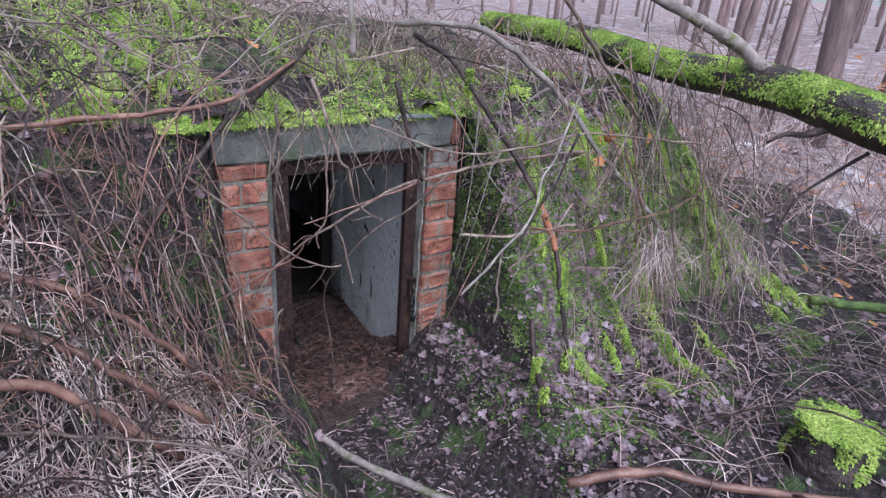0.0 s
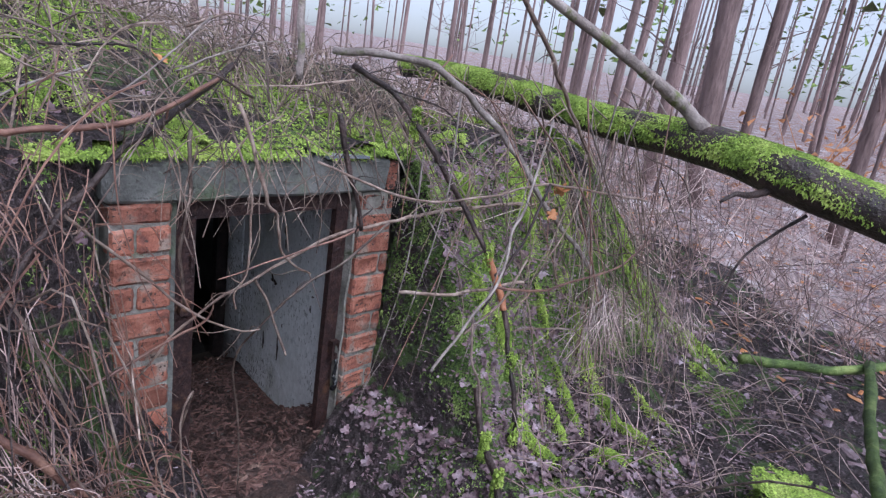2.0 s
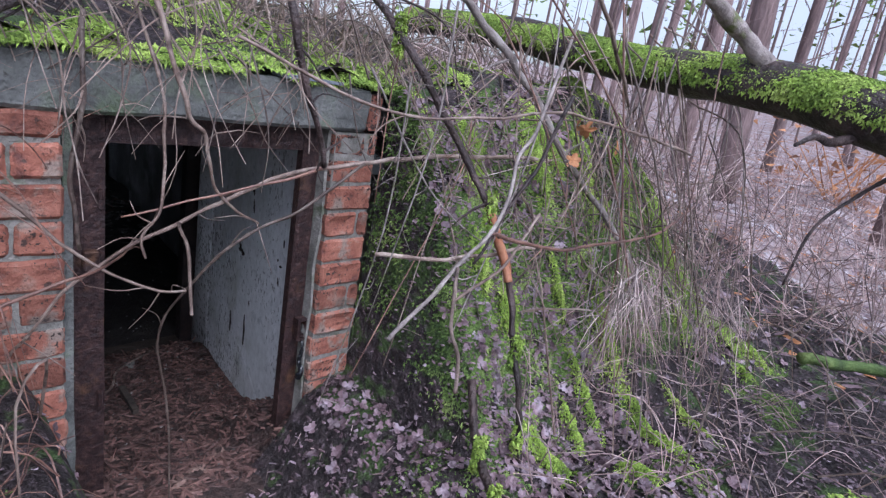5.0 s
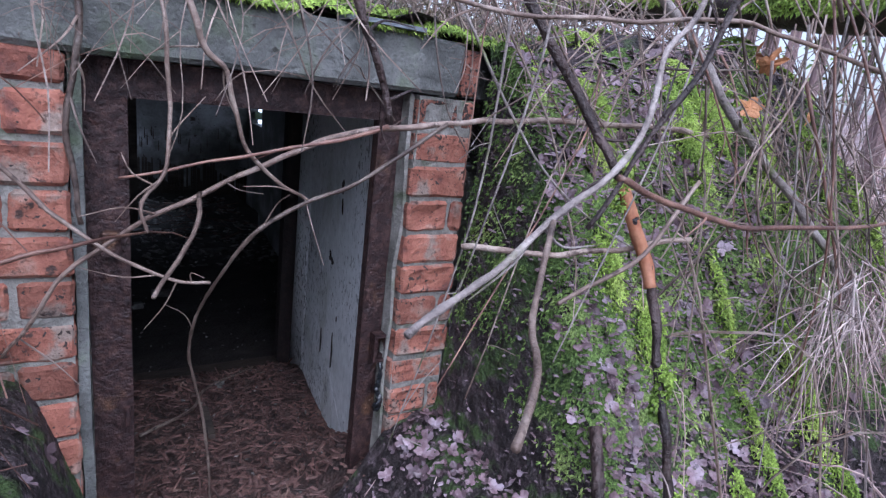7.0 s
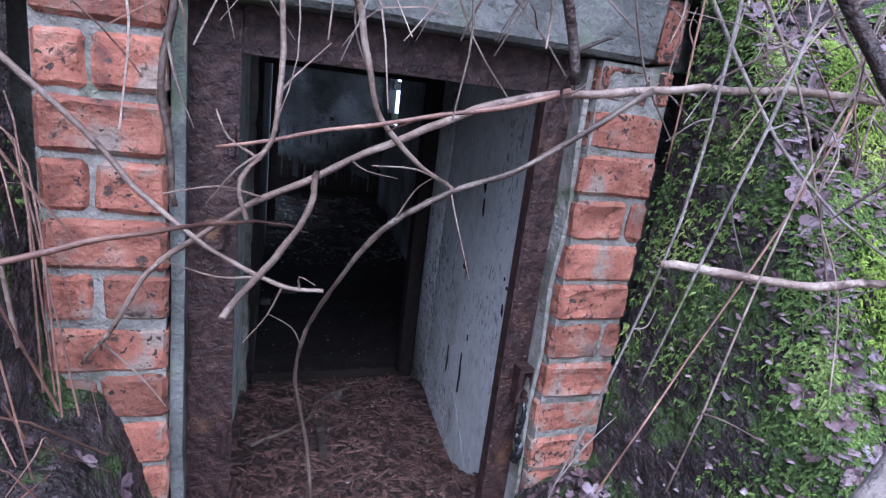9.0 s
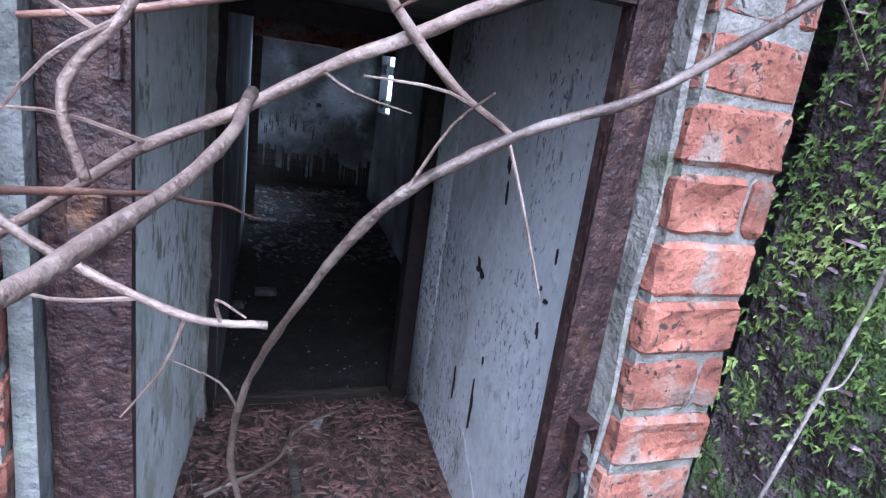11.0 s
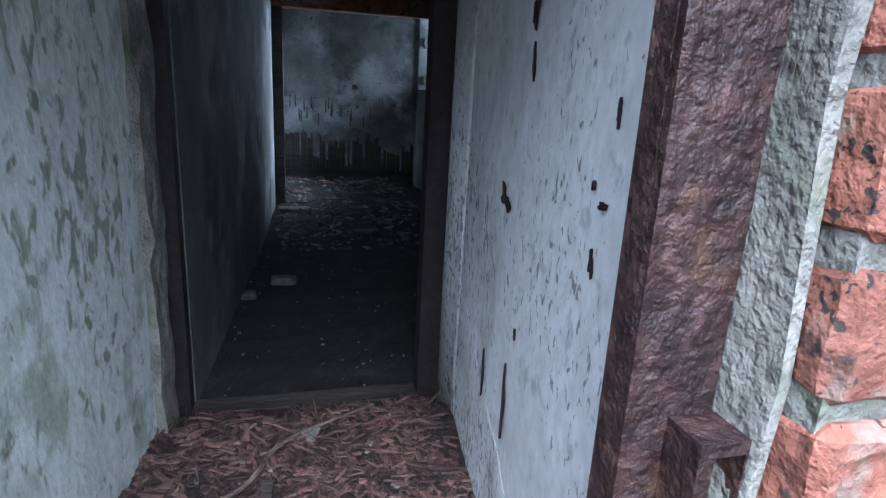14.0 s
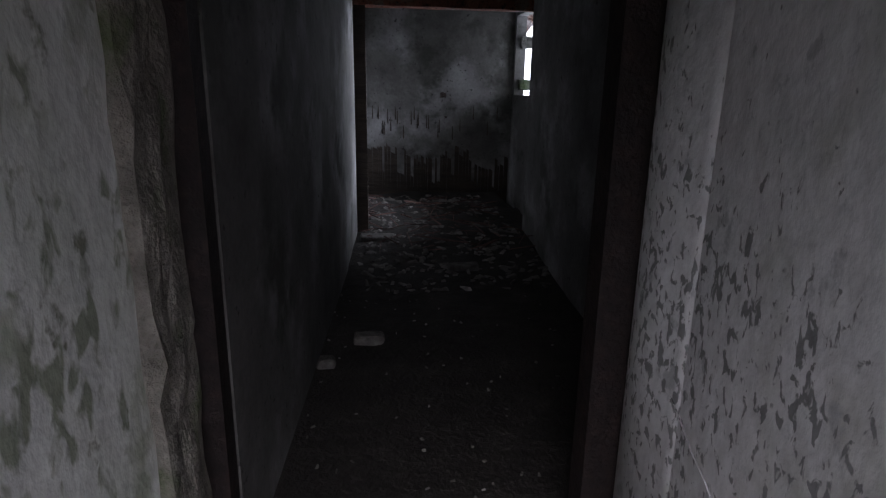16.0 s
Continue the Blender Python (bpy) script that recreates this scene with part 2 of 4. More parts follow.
def tube(line, r0, r1, sides=6, knots=0.0, seed=0.0):
    """A tapered, slightly uneven stem along a line, closed at its ends."""
    line = [Vector(q) for q in line]
    v, f = [], []
    side = None
    for i, q in enumerate(line):
        way = (line[min(i + 1, len(line) - 1)] - line[max(i - 1, 0)]).normalized()
        side = way.orthogonal().normalized() if side is None else (side - way * side.dot(way)).normalized()
        up = way.cross(side)
        r = r0 + (r1 - r0) * i / (len(line) - 1)
        for k in range(sides):
            a = 2 * math.pi * k / sides
            rr = r * (1 + knots * noise.noise((q + side * math.cos(a) * r * 2 + up * math.sin(a) * r * 2) * (0.35 / r) + Vector((seed, 0, 0))))
            v.append(tuple(q + (side * math.cos(a) + up * math.sin(a)) * rr))
    n = len(line)
    for i in range(n - 1):
        for k in range(sides):
            a, b = i * sides + k, i * sides + (k + 1) % sides
            f.append((a, b, b + sides, a + sides))
    f += [tuple(reversed(range(sides))), tuple(range((n - 1) * sides, n * sides))]
    return v, f


def step(a, b, v):
    t = min(max((v - a) / (b - a), 0.0), 1.0)
    return t * t * (3 - 2 * t)


# ---- ground: trench before the door, banks on both sides, mound over the roof ----
def height(x, y, over=True):
    beside = step(-1.0, -0.45, y)
    g = -0.26 + 0.66 * step(-0.34, -0.85, x) * (1 - beside) + 0.68 * step(-0.37, -0.64, x) * beside + 0.36 * step(0.12, 0.55, x)
    g += 0.10 * step(-1.0, -2.4, y) * step(0.5, -0.5, x) + 0.22 * step(-0.9, -1.9, y) * step(-0.45, 0.15, x) * step(0.55, 0.1, x)
    inside = step(0.62, 0.70, x) + step(-0.70, -0.80, x)
    foot = -0.95 - 0.25 * step(0.7, 2.0, x) if x > 0 else -0.42 - 1.1 * step(-0.75, -1.5, x)
    top = 0.06 if x > 0 else 0.12
    crest = 1.42 + 0.12 * step(0.9, 1.6, x) - 1.05 * step(2.0, 3.5, x)
    lift = step(foot, top, y) ** (0.85 if x > 0 else 1.1)
    if y < 0.02:
        g += (crest - g) * lift * min(inside, 1.0)
    elif over or inside >= 1.0:
        g = g + (crest - g) * (1.0 if inside < 1 else lift)
    far = step(0.0, 1.6, y)
    if y > 0:
        g += far * 0.55 * step(1.6, -0.2, x) * (0.75 + 0.25 * step(0.5, -1.0, x))
        roof = step(2.15, 1.9, x) * step(-2.6, -1.6, x) * step(1.2, 1.9, y) * step(9.0, 7.2, y)
        g += max(0.0, 1.74 - g) * roof
        g -= step(7.0, 10, y) * 1.2 * step(3.5, 1.0, x)
    away = math.hypot(x, y)
    g = g * (1 - step(9, 22, away)) + 0.35 * step(9, 22, away)
    g += 0.055 * max(0.0, away - 9) * step(9, 14, away) * (1 - 0.6 * step(120, 400, away))
    p = Vector((x, y, 0))
    amp = 1 - step(6, 12, away) * 0.5
    walkway = step(0.62, 0.3, abs(x + 0.12)) * step(-1.6, -1.2, y)
    g += amp * (1 - 0.8 * walkway) * (0.07 * noise.noise(p * 1.7) + 0.035 * noise.noise(p * 5.1) + 0.016 * noise.noise(p * 13) + 0.007 * noise.noise(p * 31))
    return g


def ground_mesh():
    def ticks(lo, hi, d, far):
        c = list(np.arange(lo, hi + 1e-6, d))
        s, a = d, []
        while (a[-1] if a else hi) < far:
            s *= 1.22
            a.append((a[-1] if a else hi) + s)
        s, b = d, []
        while (b[-1] if b else lo) > -far:
            s *= 1.22
            b.append((b[-1] if b else lo) - s)
        return b[::-1] + c + a
    xs, ys = ticks(-3.2, 4.4, 0.035, 700), ticks(-3.6, 2.6, 0.035, 700)
    v = [(x, y, height(x, y)) for y in ys for x in xs]
    w = len(xs)
    f = []
    for j in range(len(ys) - 1):
        for i in range(w - 1):
            cx, cy = xs[i], ys[j]
            if -0.75 < cx < 0.66 and ys[j] < 0.03 and ys[j + 1] >= 0.02:
                continue
            f.append((j * w + i, j * w + i + 1, (j + 1) * w + i + 1, (j + 1) * w + i))
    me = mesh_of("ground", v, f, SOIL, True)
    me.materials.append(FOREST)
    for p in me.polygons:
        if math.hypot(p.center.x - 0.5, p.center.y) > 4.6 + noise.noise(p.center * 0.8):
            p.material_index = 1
    return me


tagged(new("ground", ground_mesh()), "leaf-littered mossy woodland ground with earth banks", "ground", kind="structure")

# ---- the shelter ----
LEFT, RIGHT = -0.50, 0.42       # inner edges of the two brick piers


def setting(name, geometry, material, label, category, smooth=False):
    return tagged(new(name, mesh_of(name, *geometry, material, smooth)), label, category, kind="structure")


def lean(y, x0, slope):
    return x0 + slope * y


front = setting("wall_front", join(box(-0.715, LEFT - 0.004, 0.006, 0.105, -0.5, 1.215), box(RIGHT + 0.004, 0.625, 0.006, 0.105, -0.5, 1.215),
                                   box(-1.6, -0.722, 0.25, 0.42, -0.5, 1.25), box(0.632, 1.1, 0.25, 0.42, -0.5, 0.95)), MORTAR, "brick front wall of a small shelter with grey mortar", "wall")
# passage behind the door: walls lean a few degrees off the front's square
P_R, P_L = lambda y: 0.43 + 0.125 * y, lambda y: -0.50 + 0.125 * y
setting("wall_passage_right", rough(*slab([(P_R(0.108), 0.108), (P_R(0.108) + 0.18, 0.108), (P_R(1.6) + 0.8, 1.74), (P_R(1.6), 1.74), (P_R(1.6), 1.56)], -0.8, 1.224), 0, 0.0, 4), PLASTER, "whitewashed passage wall with black mould specks", "wall")
setting("wall_passage_left", slab([(P_L(0.108) - 0.22, 0.108), (P_L(0.108), 0.108), (P_L(1.56), 1.56), (P_L(1.56), 1.74), (P_L(1.6) - 0.9, 1.74)], -0.8, 1.224), PLASTER_GREEN, "whitewashed passage wall stained green with algae", "wall")
setting("ceiling_passage", box(-0.95, 0.90, 0.118, 1.745, 1.225, 1.36), CONCRETE, "concrete slab over the passage", "ceiling")
# chamber behind the inner frame
C_L, C_R = lambda y: -0.37 + 0.070 * y, lambda y: 0.93 + 0.070 * y
setting("wall_chamber_left", slab([(C_L(1.742) - 0.3, 1.742), (C_L(1.742), 1.742), (C_L(4.95), 4.95), (C_L(4.95) - 0.3, 4.95)], -0.8, 1.5), PLASTER_SHADED, "whitewashed chamber wall peeling near the floor, shade put into its colour", "wall")
setting("wall_chamber_right", slab([(C_R(1.742), 1.742), (C_R(1.742) + 0.25, 1.742), (C_R(4.95) + 0.25, 4.95), (C_R(4.95), 4.95)], -0.8, 1.5), PLASTER_SHADED, "whitewashed chamber wall, shade put into its colour", "wall")
setting("wall_chamber_front", box(P_R(1.6) + 0.002, 1.4, 1.745, 1.80, -0.8, 1.5), PLASTER, "whitewashed return wall beside the inner frame", "wall")
setting("ceiling_chamber", box(-0.7, 1.7, 1.75, 4.95, 1.42, 1.6), CONCRETE, "stained concrete chamber ceiling", "ceiling")
setting("wall_back", box(-0.6, 1.62, 6.45, 6.7, -0.8, 1.44), PLASTER_SHADED, "whitewashed back wall darkened as if in shade, with dark drip stains below", "wall")
setting("wall_back_room_left", box(-0.55, -0.25, 4.955, 6.447, -0.8, 1.44), PLASTER_SHADED, "whitewashed wall of the back room, shade put into its colour", "wall")
setting("wall_back_room_right", join(box(1.52, 1.62, 4.955, 5.15, -0.8, 1.44), box(1.52, 1.62, 6.40, 6.447, -0.8, 1.44), box(1.52, 1.62, 5.152, 6.398, -0.8, 0.60), box(1.52, 1.62, 5.152, 6.398, 1.34, 1.44)), PLASTER_SHADED, "whitewashed wall with a narrow open loophole window, shade put into its colour", "wall")
setting("ceiling_back_room", box(-0.6, 2.1, 4.955, 6.7, 1.445, 1.58), CONCRETE, "concrete back room ceiling", "ceiling")
setting("floor", box(-0.9, 2.1, 1.5, 6.7, -0.75, -0.50), FLOOR, "dark concrete floor strewn with rubble", "floor")

# ---- the pier bricks, laid on edge ----
def brick_mesh(w, d, h, seed, frog=False):
    v, f = rough(*box(0, w, 0, d, 0, h), 3, 0.0052, 26, 0.010, seed)
    v = [(x, y + (0.007 if frog and 0.24 * w < x < 0.76 * w and 0.22 * h < z < 0.78 * h and y < 0.02 else 0), z) for x, y, z in v]
    return mesh_of("brick", v, f, BRICK)


R = random.Random(11)
COURSE, B_H = 0.1125, 0.100
for pier, x0, x1 in (("left", -0.715, LEFT), ("right", RIGHT, 0.630)):
    for k in range(-5, 6):
        z = 0.56 + COURSE * k + (0.02 if pier == "left" else 0)
        if z > 1.17:
            continue
        cuts = [(0.0, x1 - x0)]
        if (k % 3 == 2 and pier == "right") or (pier == "left" and k % 2 == 0):
            c = 0.155 if pier == "right" else 0.088
            cuts = [(0.0, c - 0.005), (c + 0.006, x1 - x0)]
        for a, b in cuts:
            ob = part("brick", brick_mesh(b - a, 0.098, min(B_H, 1.214 - z), R.uniform(0, 99), (b - a) > 0.14 and R.random() < 0.5), front)
            ob.matrix_world = pose(x0 + a, R.uniform(-0.010, 0.003), z + R.uniform(-0.003, 0.003), 0, R.uniform(-1.0, 1.0), R.uniform(-1.2, 1.2))

# ---- lintel, door frame and fittings ----
lintel = tagged(new("lintel", mesh_of("lintel", *rough(*box(-0.735, 0.56, -0.012, 0.115, 1.222, 1.385), 6, 0.010, 9, 0.012), CONCRETE)), "weathered grey concrete lintel with green algae over the doorway", "lintel")
tagged(new("lintel_end_brick", mesh_of("lintel_end_brick", *rough(*box(0.566, 0.628, -0.004, 0.11, 1.225, 1.37), 2, 0.006, 20, 0.006), BRICK)), "broken red brick closing the end of the lintel", "brick")
setting("trim_fillet_right", rough(*box(0.404, 0.417, 0.03, 0.106, -0.5, 1.218), 8, 0.013, 14), MORTAR, "crumbling grey mortar fillet beside the steel frame", "trim")
setting("trim_fillet_left", rough(*box(-0.497, -0.471, 0.03, 0.106, -0.5, 1.218), 8, 0.008, 14), CONCRETE, "green-stained cement fillet beside the steel frame", "trim")

frame_thing = tagged(new("steel_door_frame"), "rusty brown angle-iron door frame without its door", "door frame")
part("jamb", mesh_of("jamb", *join(rough(*box(0.325, 0.402, 0.075, 0.085, -0.45, 1.218), 6, 0.003, 40), box(0.325, 0.334, 0.086, 0.112, -0.45, 1.218)), RUST), frame_thing)
part("jamb", mesh_of("jamb", *join(rough(*box(-0.468, -0.370, 0.075, 0.085, -0.45, 1.218), 6, 0.003, 40), box(-0.379, -0.370, 0.086, 0.112, -0.45, 1.218)), RUST), frame_thing)
part("head", mesh_of("head", *join(rough(*box(-0.369, 0.324, 0.076, 0.086, 1.125, 1.218), 6, 0.003, 40), box(-0.369, 0.324, 0.0865, 0.112, 1.125, 1.134)), RUST), frame_thing)
hasp = part("hasp", mesh_of("hasp", *join(box(0.362, 0.415, 0.035, 0.074, 0.395, 0.407), box(0.362, 0.415, 0.035, 0.074, 0.305, 0.317), box(0.362, 0.375, 0.035, 0.074, 0.3175, 0.3945), box(0.402, 0.415, 0.035, 0.074, 0.3175, 0.3945)), RUST), frame_thing, "rusty steel latch keeper")
part("rivet", mesh_of("rivet", *tube([(0.388, 0.036, 0.33), (0.388, 0.075, 0.33)], 0.009, 0.009, 8), RUST), hasp)
part("hinge_lug", mesh_of("hinge_lug", *rough(*box(-0.438, -0.392, 0.042, 0.074, 0.72, 0.785), 1, 0.003, 30, 0.004), RUST), frame_thing)
for hz in (0.24, 0.95):
    part("hinge_pin", mesh_of("hinge_pin", *tube([(-0.385, 0.066, hz - 0.03), (-0.385, 0.066, hz + 0.03)], 0.008, 0.008, 8), RUST), frame_thing)
cable = [(0.395, 0.045, 0.30), (0.392, 0.03, 0.25), (0.388, 0.04, 0.20), (0.394, 0.025, 0.16), (0.386, 0.04, 0.12)]
tagged(new("plastic_wrap", mesh_of("plastic_wrap", *tube(smooth_line(cable, 5), 0.006, 0.013, 8, 0.9), PLASTIC)), "crumpled shiny black plastic tied below the latch", "plastic")

inner = tagged(new("inner_door_frame"), "dark rusted steel inner door frame in the passage", "door frame")
part("jamb", mesh_of("jamb", *box(-0.345, -0.252, 1.66, 1.735, -0.58, 1.222), STEEL_HOLE_DARK), inner)
part("jamb", mesh_of("jamb", *box(0.540, 0.640, 1.66, 1.735, -0.58, 1.222), STEEL_HOLE_DARK), inner)
part("head", mesh_of("head", *box(-0.251, 0.539, 1.665, 1.735, 1.13, 1.222), STEEL_HOLE_DARK), inner)
part("sill", mesh_of("sill", *rough(*box(-0.251, 0.539, 1.64, 1.735, -0.56, -0.475), 3, 0.006, 12), TIMBER), inner, "rotten timber sill")
setting("trim_reveal_left", rough(*box(P_L(1.56) - 0.03, P_L(1.56) + 0.014, 1.46, 1.655, -0.6, 1.222), 22, 0.017, 24), MORTAR, "crumbled plaster edge beside the inner frame", "trim")
edge = P_R(1.56)
setting("trim_reveal_right", slab([(edge + 0.03, 1.655), (edge - 0.006, 1.655), (edge - 0.014, 1.64), (edge - 0.022, 1.61), (edge - 0.026, 1.57), (edge - 0.024, 1.53), (edge - 0.019, 1.49), (edge - 0.014, 1.455), (edge - 0.012, 1.42), (edge + 0.01, 1.42)], -0.6, 1.222), PLASTER, "rounded whitewashed plaster edge beside the inner frame", "trim", True)

post = tagged(new("far_door_frame"), "dark timber frame of the opening to the back room", "door frame")
part("jamb", mesh_of("jamb", *rough(*box(C_L(4.95) + 0.003, C_L(4.95) + 0.085, 4.953, 5.05, -0.56, 1.2), 4, 0.004, 8), TIMBER), post)
part("head", mesh_of("head", *rough(*box(C_L(4.95) - 0.1, 1.50, 4.952, 5.06, 1.201, 1.36), 6, 0.012, 6), BRICK), post, "reddish stained beam")

# hole and gouges in the plaster: flat dark patches on the wall paint their inner shade
def pocket(p, q, r, name, label):
    x, y, z = p
    ring = []
    for a in np.arange(0, 6.28, 0.21):
        grow = 1 + 1.1 * noise.noise(Vector((math.cos(a) * 1.3, math.sin(a) * 1.3, z * 9))) + 0.5 * noise.noise(Vector((math.cos(a) * 4, math.sin(a) * 4, y * 9)))
        side = math.cos(a) * r * grow + 0.35 * r * math.sin(a)
        ring.append((x + 0.125 * side - 0.005, y + side, z + math.sin(a) * q * grow))
    mid = [(v[0] + 0.004, v[1], v[2]) for v in ring]
    k = len(ring)
    f = [(i, (i + 1) % k, k + (i + 1) % k, k + i) for i in range(k)] + [tuple(range(k))]
    return tagged(new(name, mesh_of(name, ring + mid, f, STEEL_HOLE_DARK)), label, "plaster damage")


for (py, pz), q, r in (((0.905, 0.413), 0.022, 0.030), ((0.79, -0.025), 0.060, 0.009), ((1.0, -0.057), 0.045, 0.008), ((0.78, 0.702), 0.024, 0.008), ((0.796, 0.787), 0.030, 0.013), ((0.415, 0.42), 0.016, 0.005), ((0.396, 0.503), 0.005, 0.011), ((0.387, 0.62), 0.013, 0.0035), ((0.435, 0.524), 0.006, 0.004), ((0.747, 0.169), 0.012, 0.004)):
    pocket((P_R(py) - 0.001, py, pz), q, r, "plaster_gouge", "chipped hole in the whitewashed plaster, its shade painted as a dark patch")
for px_, pz, w, h in ((0.82, 0.59, 0.028, 0.022), (0.85, 0.38, 0.016, 0.012)):
    tagged(new("plaster_gouge", mesh_of("plaster_gouge", *rough(*box(px_ - w, px_ + w, 6.444, 6.449, pz - h, pz + h), 2, 0.012, 40), BARK_DARK)), "chipped hole in the back wall plaster, its shade painted as a dark patch", "plaster damage")
# bare, plaster-less lower band with ragged drips on the back wall
rng = random.Random(5)
drip_v, drip_f = [], []
x = -0.1
while x < 1.5:
    w = rng.choice((0.012, 0.02, 0.03, 0.045))
    top = 0.04 + 0.22 * noise.noise(Vector((x * 2.2, 3, 0))) + rng.choice((0.0, 0.0, -0.06, -0.25, 0.03)) - 0.12 * step(0.9, 1.4, x)
    drip_v += [(x, 6.446, -0.5), (x + w * 1.05, 6.446, -0.5), (x + w * 1.0, 6.446, top), (x + w * 0.1, 6.446, top + 0.02)]
    k = len(drip_v) - 4
    drip_f.append((k, k + 1, k + 2, k + 3))
    if rng.random() < 0.45:
        z = rng.uniform(0.12, 0.36)
        drip_v += [(x, 6.446, z), (x + 0.012, 6.446, z), (x + 0.009, 6.446, z + 0.12), (x + 0.003, 6.446, z + 0.14)]
        drip_f.append((k + 4, k + 5, k + 6, k + 7))
    x += w
setting("trim_bare_plaster_band", (drip_v, drip_f), TIMBER, "dark bare strips where the back wall's plaster has fallen", "stain")


# pale daylight outside the loophole
DAYLIGHT = bpy.data.materials.new("pale_daylight")
DAYLIGHT.use_nodes = True
glow = DAYLIGHT.node_tree.nodes["Principled BSDF"].inputs
glow["Emission Color"].default_value, glow["Emission Strength"].default_value = (0.86, 0.93, 1.0, 1), 1.2
setting("backdrop_daylight", ([(2.08, 5.8, 0.3), (2.08, 9.6, 0.3), (2.08, 9.6, 1.7), (2.08, 5.8, 1.7)], [(0, 1, 2, 3)]), DAYLIGHT, "pale overcast daylight outside the loophole", "backdrop")

# ---- floor litter ----
def litter(x, y):
    z = -0.235 - 0.195 * step(0.02, 0.70, y) + 0.15 * (1 - step(0.25, 0.9, y)) * step(0.20, 0.42, x) + 0.10 * (1 - step(0.25, 0.9, y)) * step(-0.2, -0.48, x)
    return z + 0.018 * noise.noise(Vector((x, y, 3)) * 7) + 0.008 * noise.noise(Vector((x, y, 5)) * 22) - 0.05 * step(1.45, 1.64, y) - 0.16 * step(-0.08, -0.38, y)


nx, ny = 48, 84
lv = [(-0.62 + 1.36 * i / nx, -0.40 + 2.045 * j / ny, 0) for j in range(ny + 1) for i in range(nx + 1)]
lv = [(x, y, litter(x, y)) for x, y, _ in lv]
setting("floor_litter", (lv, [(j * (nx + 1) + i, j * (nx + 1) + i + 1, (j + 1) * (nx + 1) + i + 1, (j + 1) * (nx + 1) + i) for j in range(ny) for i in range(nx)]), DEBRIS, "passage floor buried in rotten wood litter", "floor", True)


def scatter(name, count, area, size, material, label, category, seed, surface):
    r = random.Random(seed)
    pieces = []
    for _ in range(count):
        x, y = r.uniform(area[0], area[1]), r.uniform(area[2], area[3])
        l, w, t = size[0] * r.uniform(0.4, 1.6), size[1] * r.uniform(0.5, 1.5), size[2] * r.uniform(0.5, 1.4)
        m = Matrix.Translation((x, y, surface(x, y) + t * 0.8)) @ Euler((r.uniform(-0.3, 0.3), r.uniform(-0.3, 0.3), r.uniform(0, 6.3))).to_matrix().to_4x4()
        v = [(-l, -w * 0.6, -t), (l, -w, -t), (l * 1.1, w * 0.5, -t), (-l * 0.9, w, -t), (-l * 0.8, -w * 0.4, t), (l * 0.8, -w * 0.5, t), (l * 0.9, w * 0.3, t), (-l * 0.7, w * 0.6, t)]
        pieces.append(([tuple(m @ Vector(q)) for q in v], [(3, 2, 1, 0), (4, 5, 6, 7), (0, 1, 5, 4), (1, 2, 6, 5), (2, 3, 7, 6), (3, 0, 4, 7)]))
    return tagged(new(name, mesh_of(name, *join(*pieces), material)), label, category, kind="stuff")


scatter("bark_chips", 2600, (-0.42, 0.56, -0.05, 1.62), (0.026, 0.009, 0.003), CHIP, "brown rotten bark and wood chips over the passage floor", "wood chips", 2, litter)
scatter("bark_slivers", 420, (-0.42, 0.56, -0.05, 1.60), (0.055, 0.004, 0.003), CHIP, "long reddish wood slivers on the passage floor", "wood chips", 3, litter)
scatter("pale_crumbs", 120, (-0.40, 0.55, 0.1, 1.62), (0.008, 0.006, 0.003), RUBBLE, "pale plaster crumbs among the litter", "rubble", 4, litter)
scatter("floor_crumbs", 150, (-0.2, 1.0, 1.75, 4.9), (0.006, 0.005, 0.003), RUBBLE, "small pale crumbs on the dark floor", "rubble", 6, lambda x, y: -0.50)
heap = lambda x, y: -0.5 + 0.13 * step(3.6, 5.6, y) * (0.7 + 0.5 * noise.noise(Vector((x * 3, y * 3, 0))))
hn = 26
hv = [(C_L(4.5) - 0.02 + 1.46 * i / hn, 3.6 + 2.84 * j / hn, 0) for j in range(hn + 1) for i in range(hn + 1)]
hv = [(x, y, heap(x, y) + 0.006) for x, y, _ in hv]
setting("floor_rubble_bed", (hv, [(j * (hn + 1) + i, j * (hn + 1) + i + 1, (j + 1) * (hn + 1) + i + 1, (j + 1) * (hn + 1) + i) for j in range(hn) for i in range(hn)]), FLOOR, "low dark heap of rubble", "floor", True)
scatter("rubble_heap", 480, (0.0, 1.25, 3.7, 6.35), (0.032, 0.02, 0.008), RUBBLE, "broken plaster and rubble heaped on the floor", "rubble", 7, heap)
scatter("fallen_twigs", 130, (0.0, 1.2, 4.4, 6.3), (0.09, 0.004, 0.004), CHIP, "dead twigs lying on the rubble", "twigs", 8, lambda x, y: heap(x, y) + 0.03)
for bx, by, bw, bl in ((0.05, 3.05, 0.07, 0.04), (-0.13, 2.82, 0.035, 0.03), (0.66, 4.1, 0.10, 0.05), (0.12, 4.75, 0.12, 0.06)):
    tagged(new("rubble_block", mesh_of("rubble_block", *rough(*box(bx - bw, bx + bw, by - bl, by + bl, heap(bx, by) - 0.005, heap(bx, by) + 0.04), 2, 0.010, 18, 0.008), RUBBLE)), "loose pale lump of fallen plaster on the floor", "rubble")


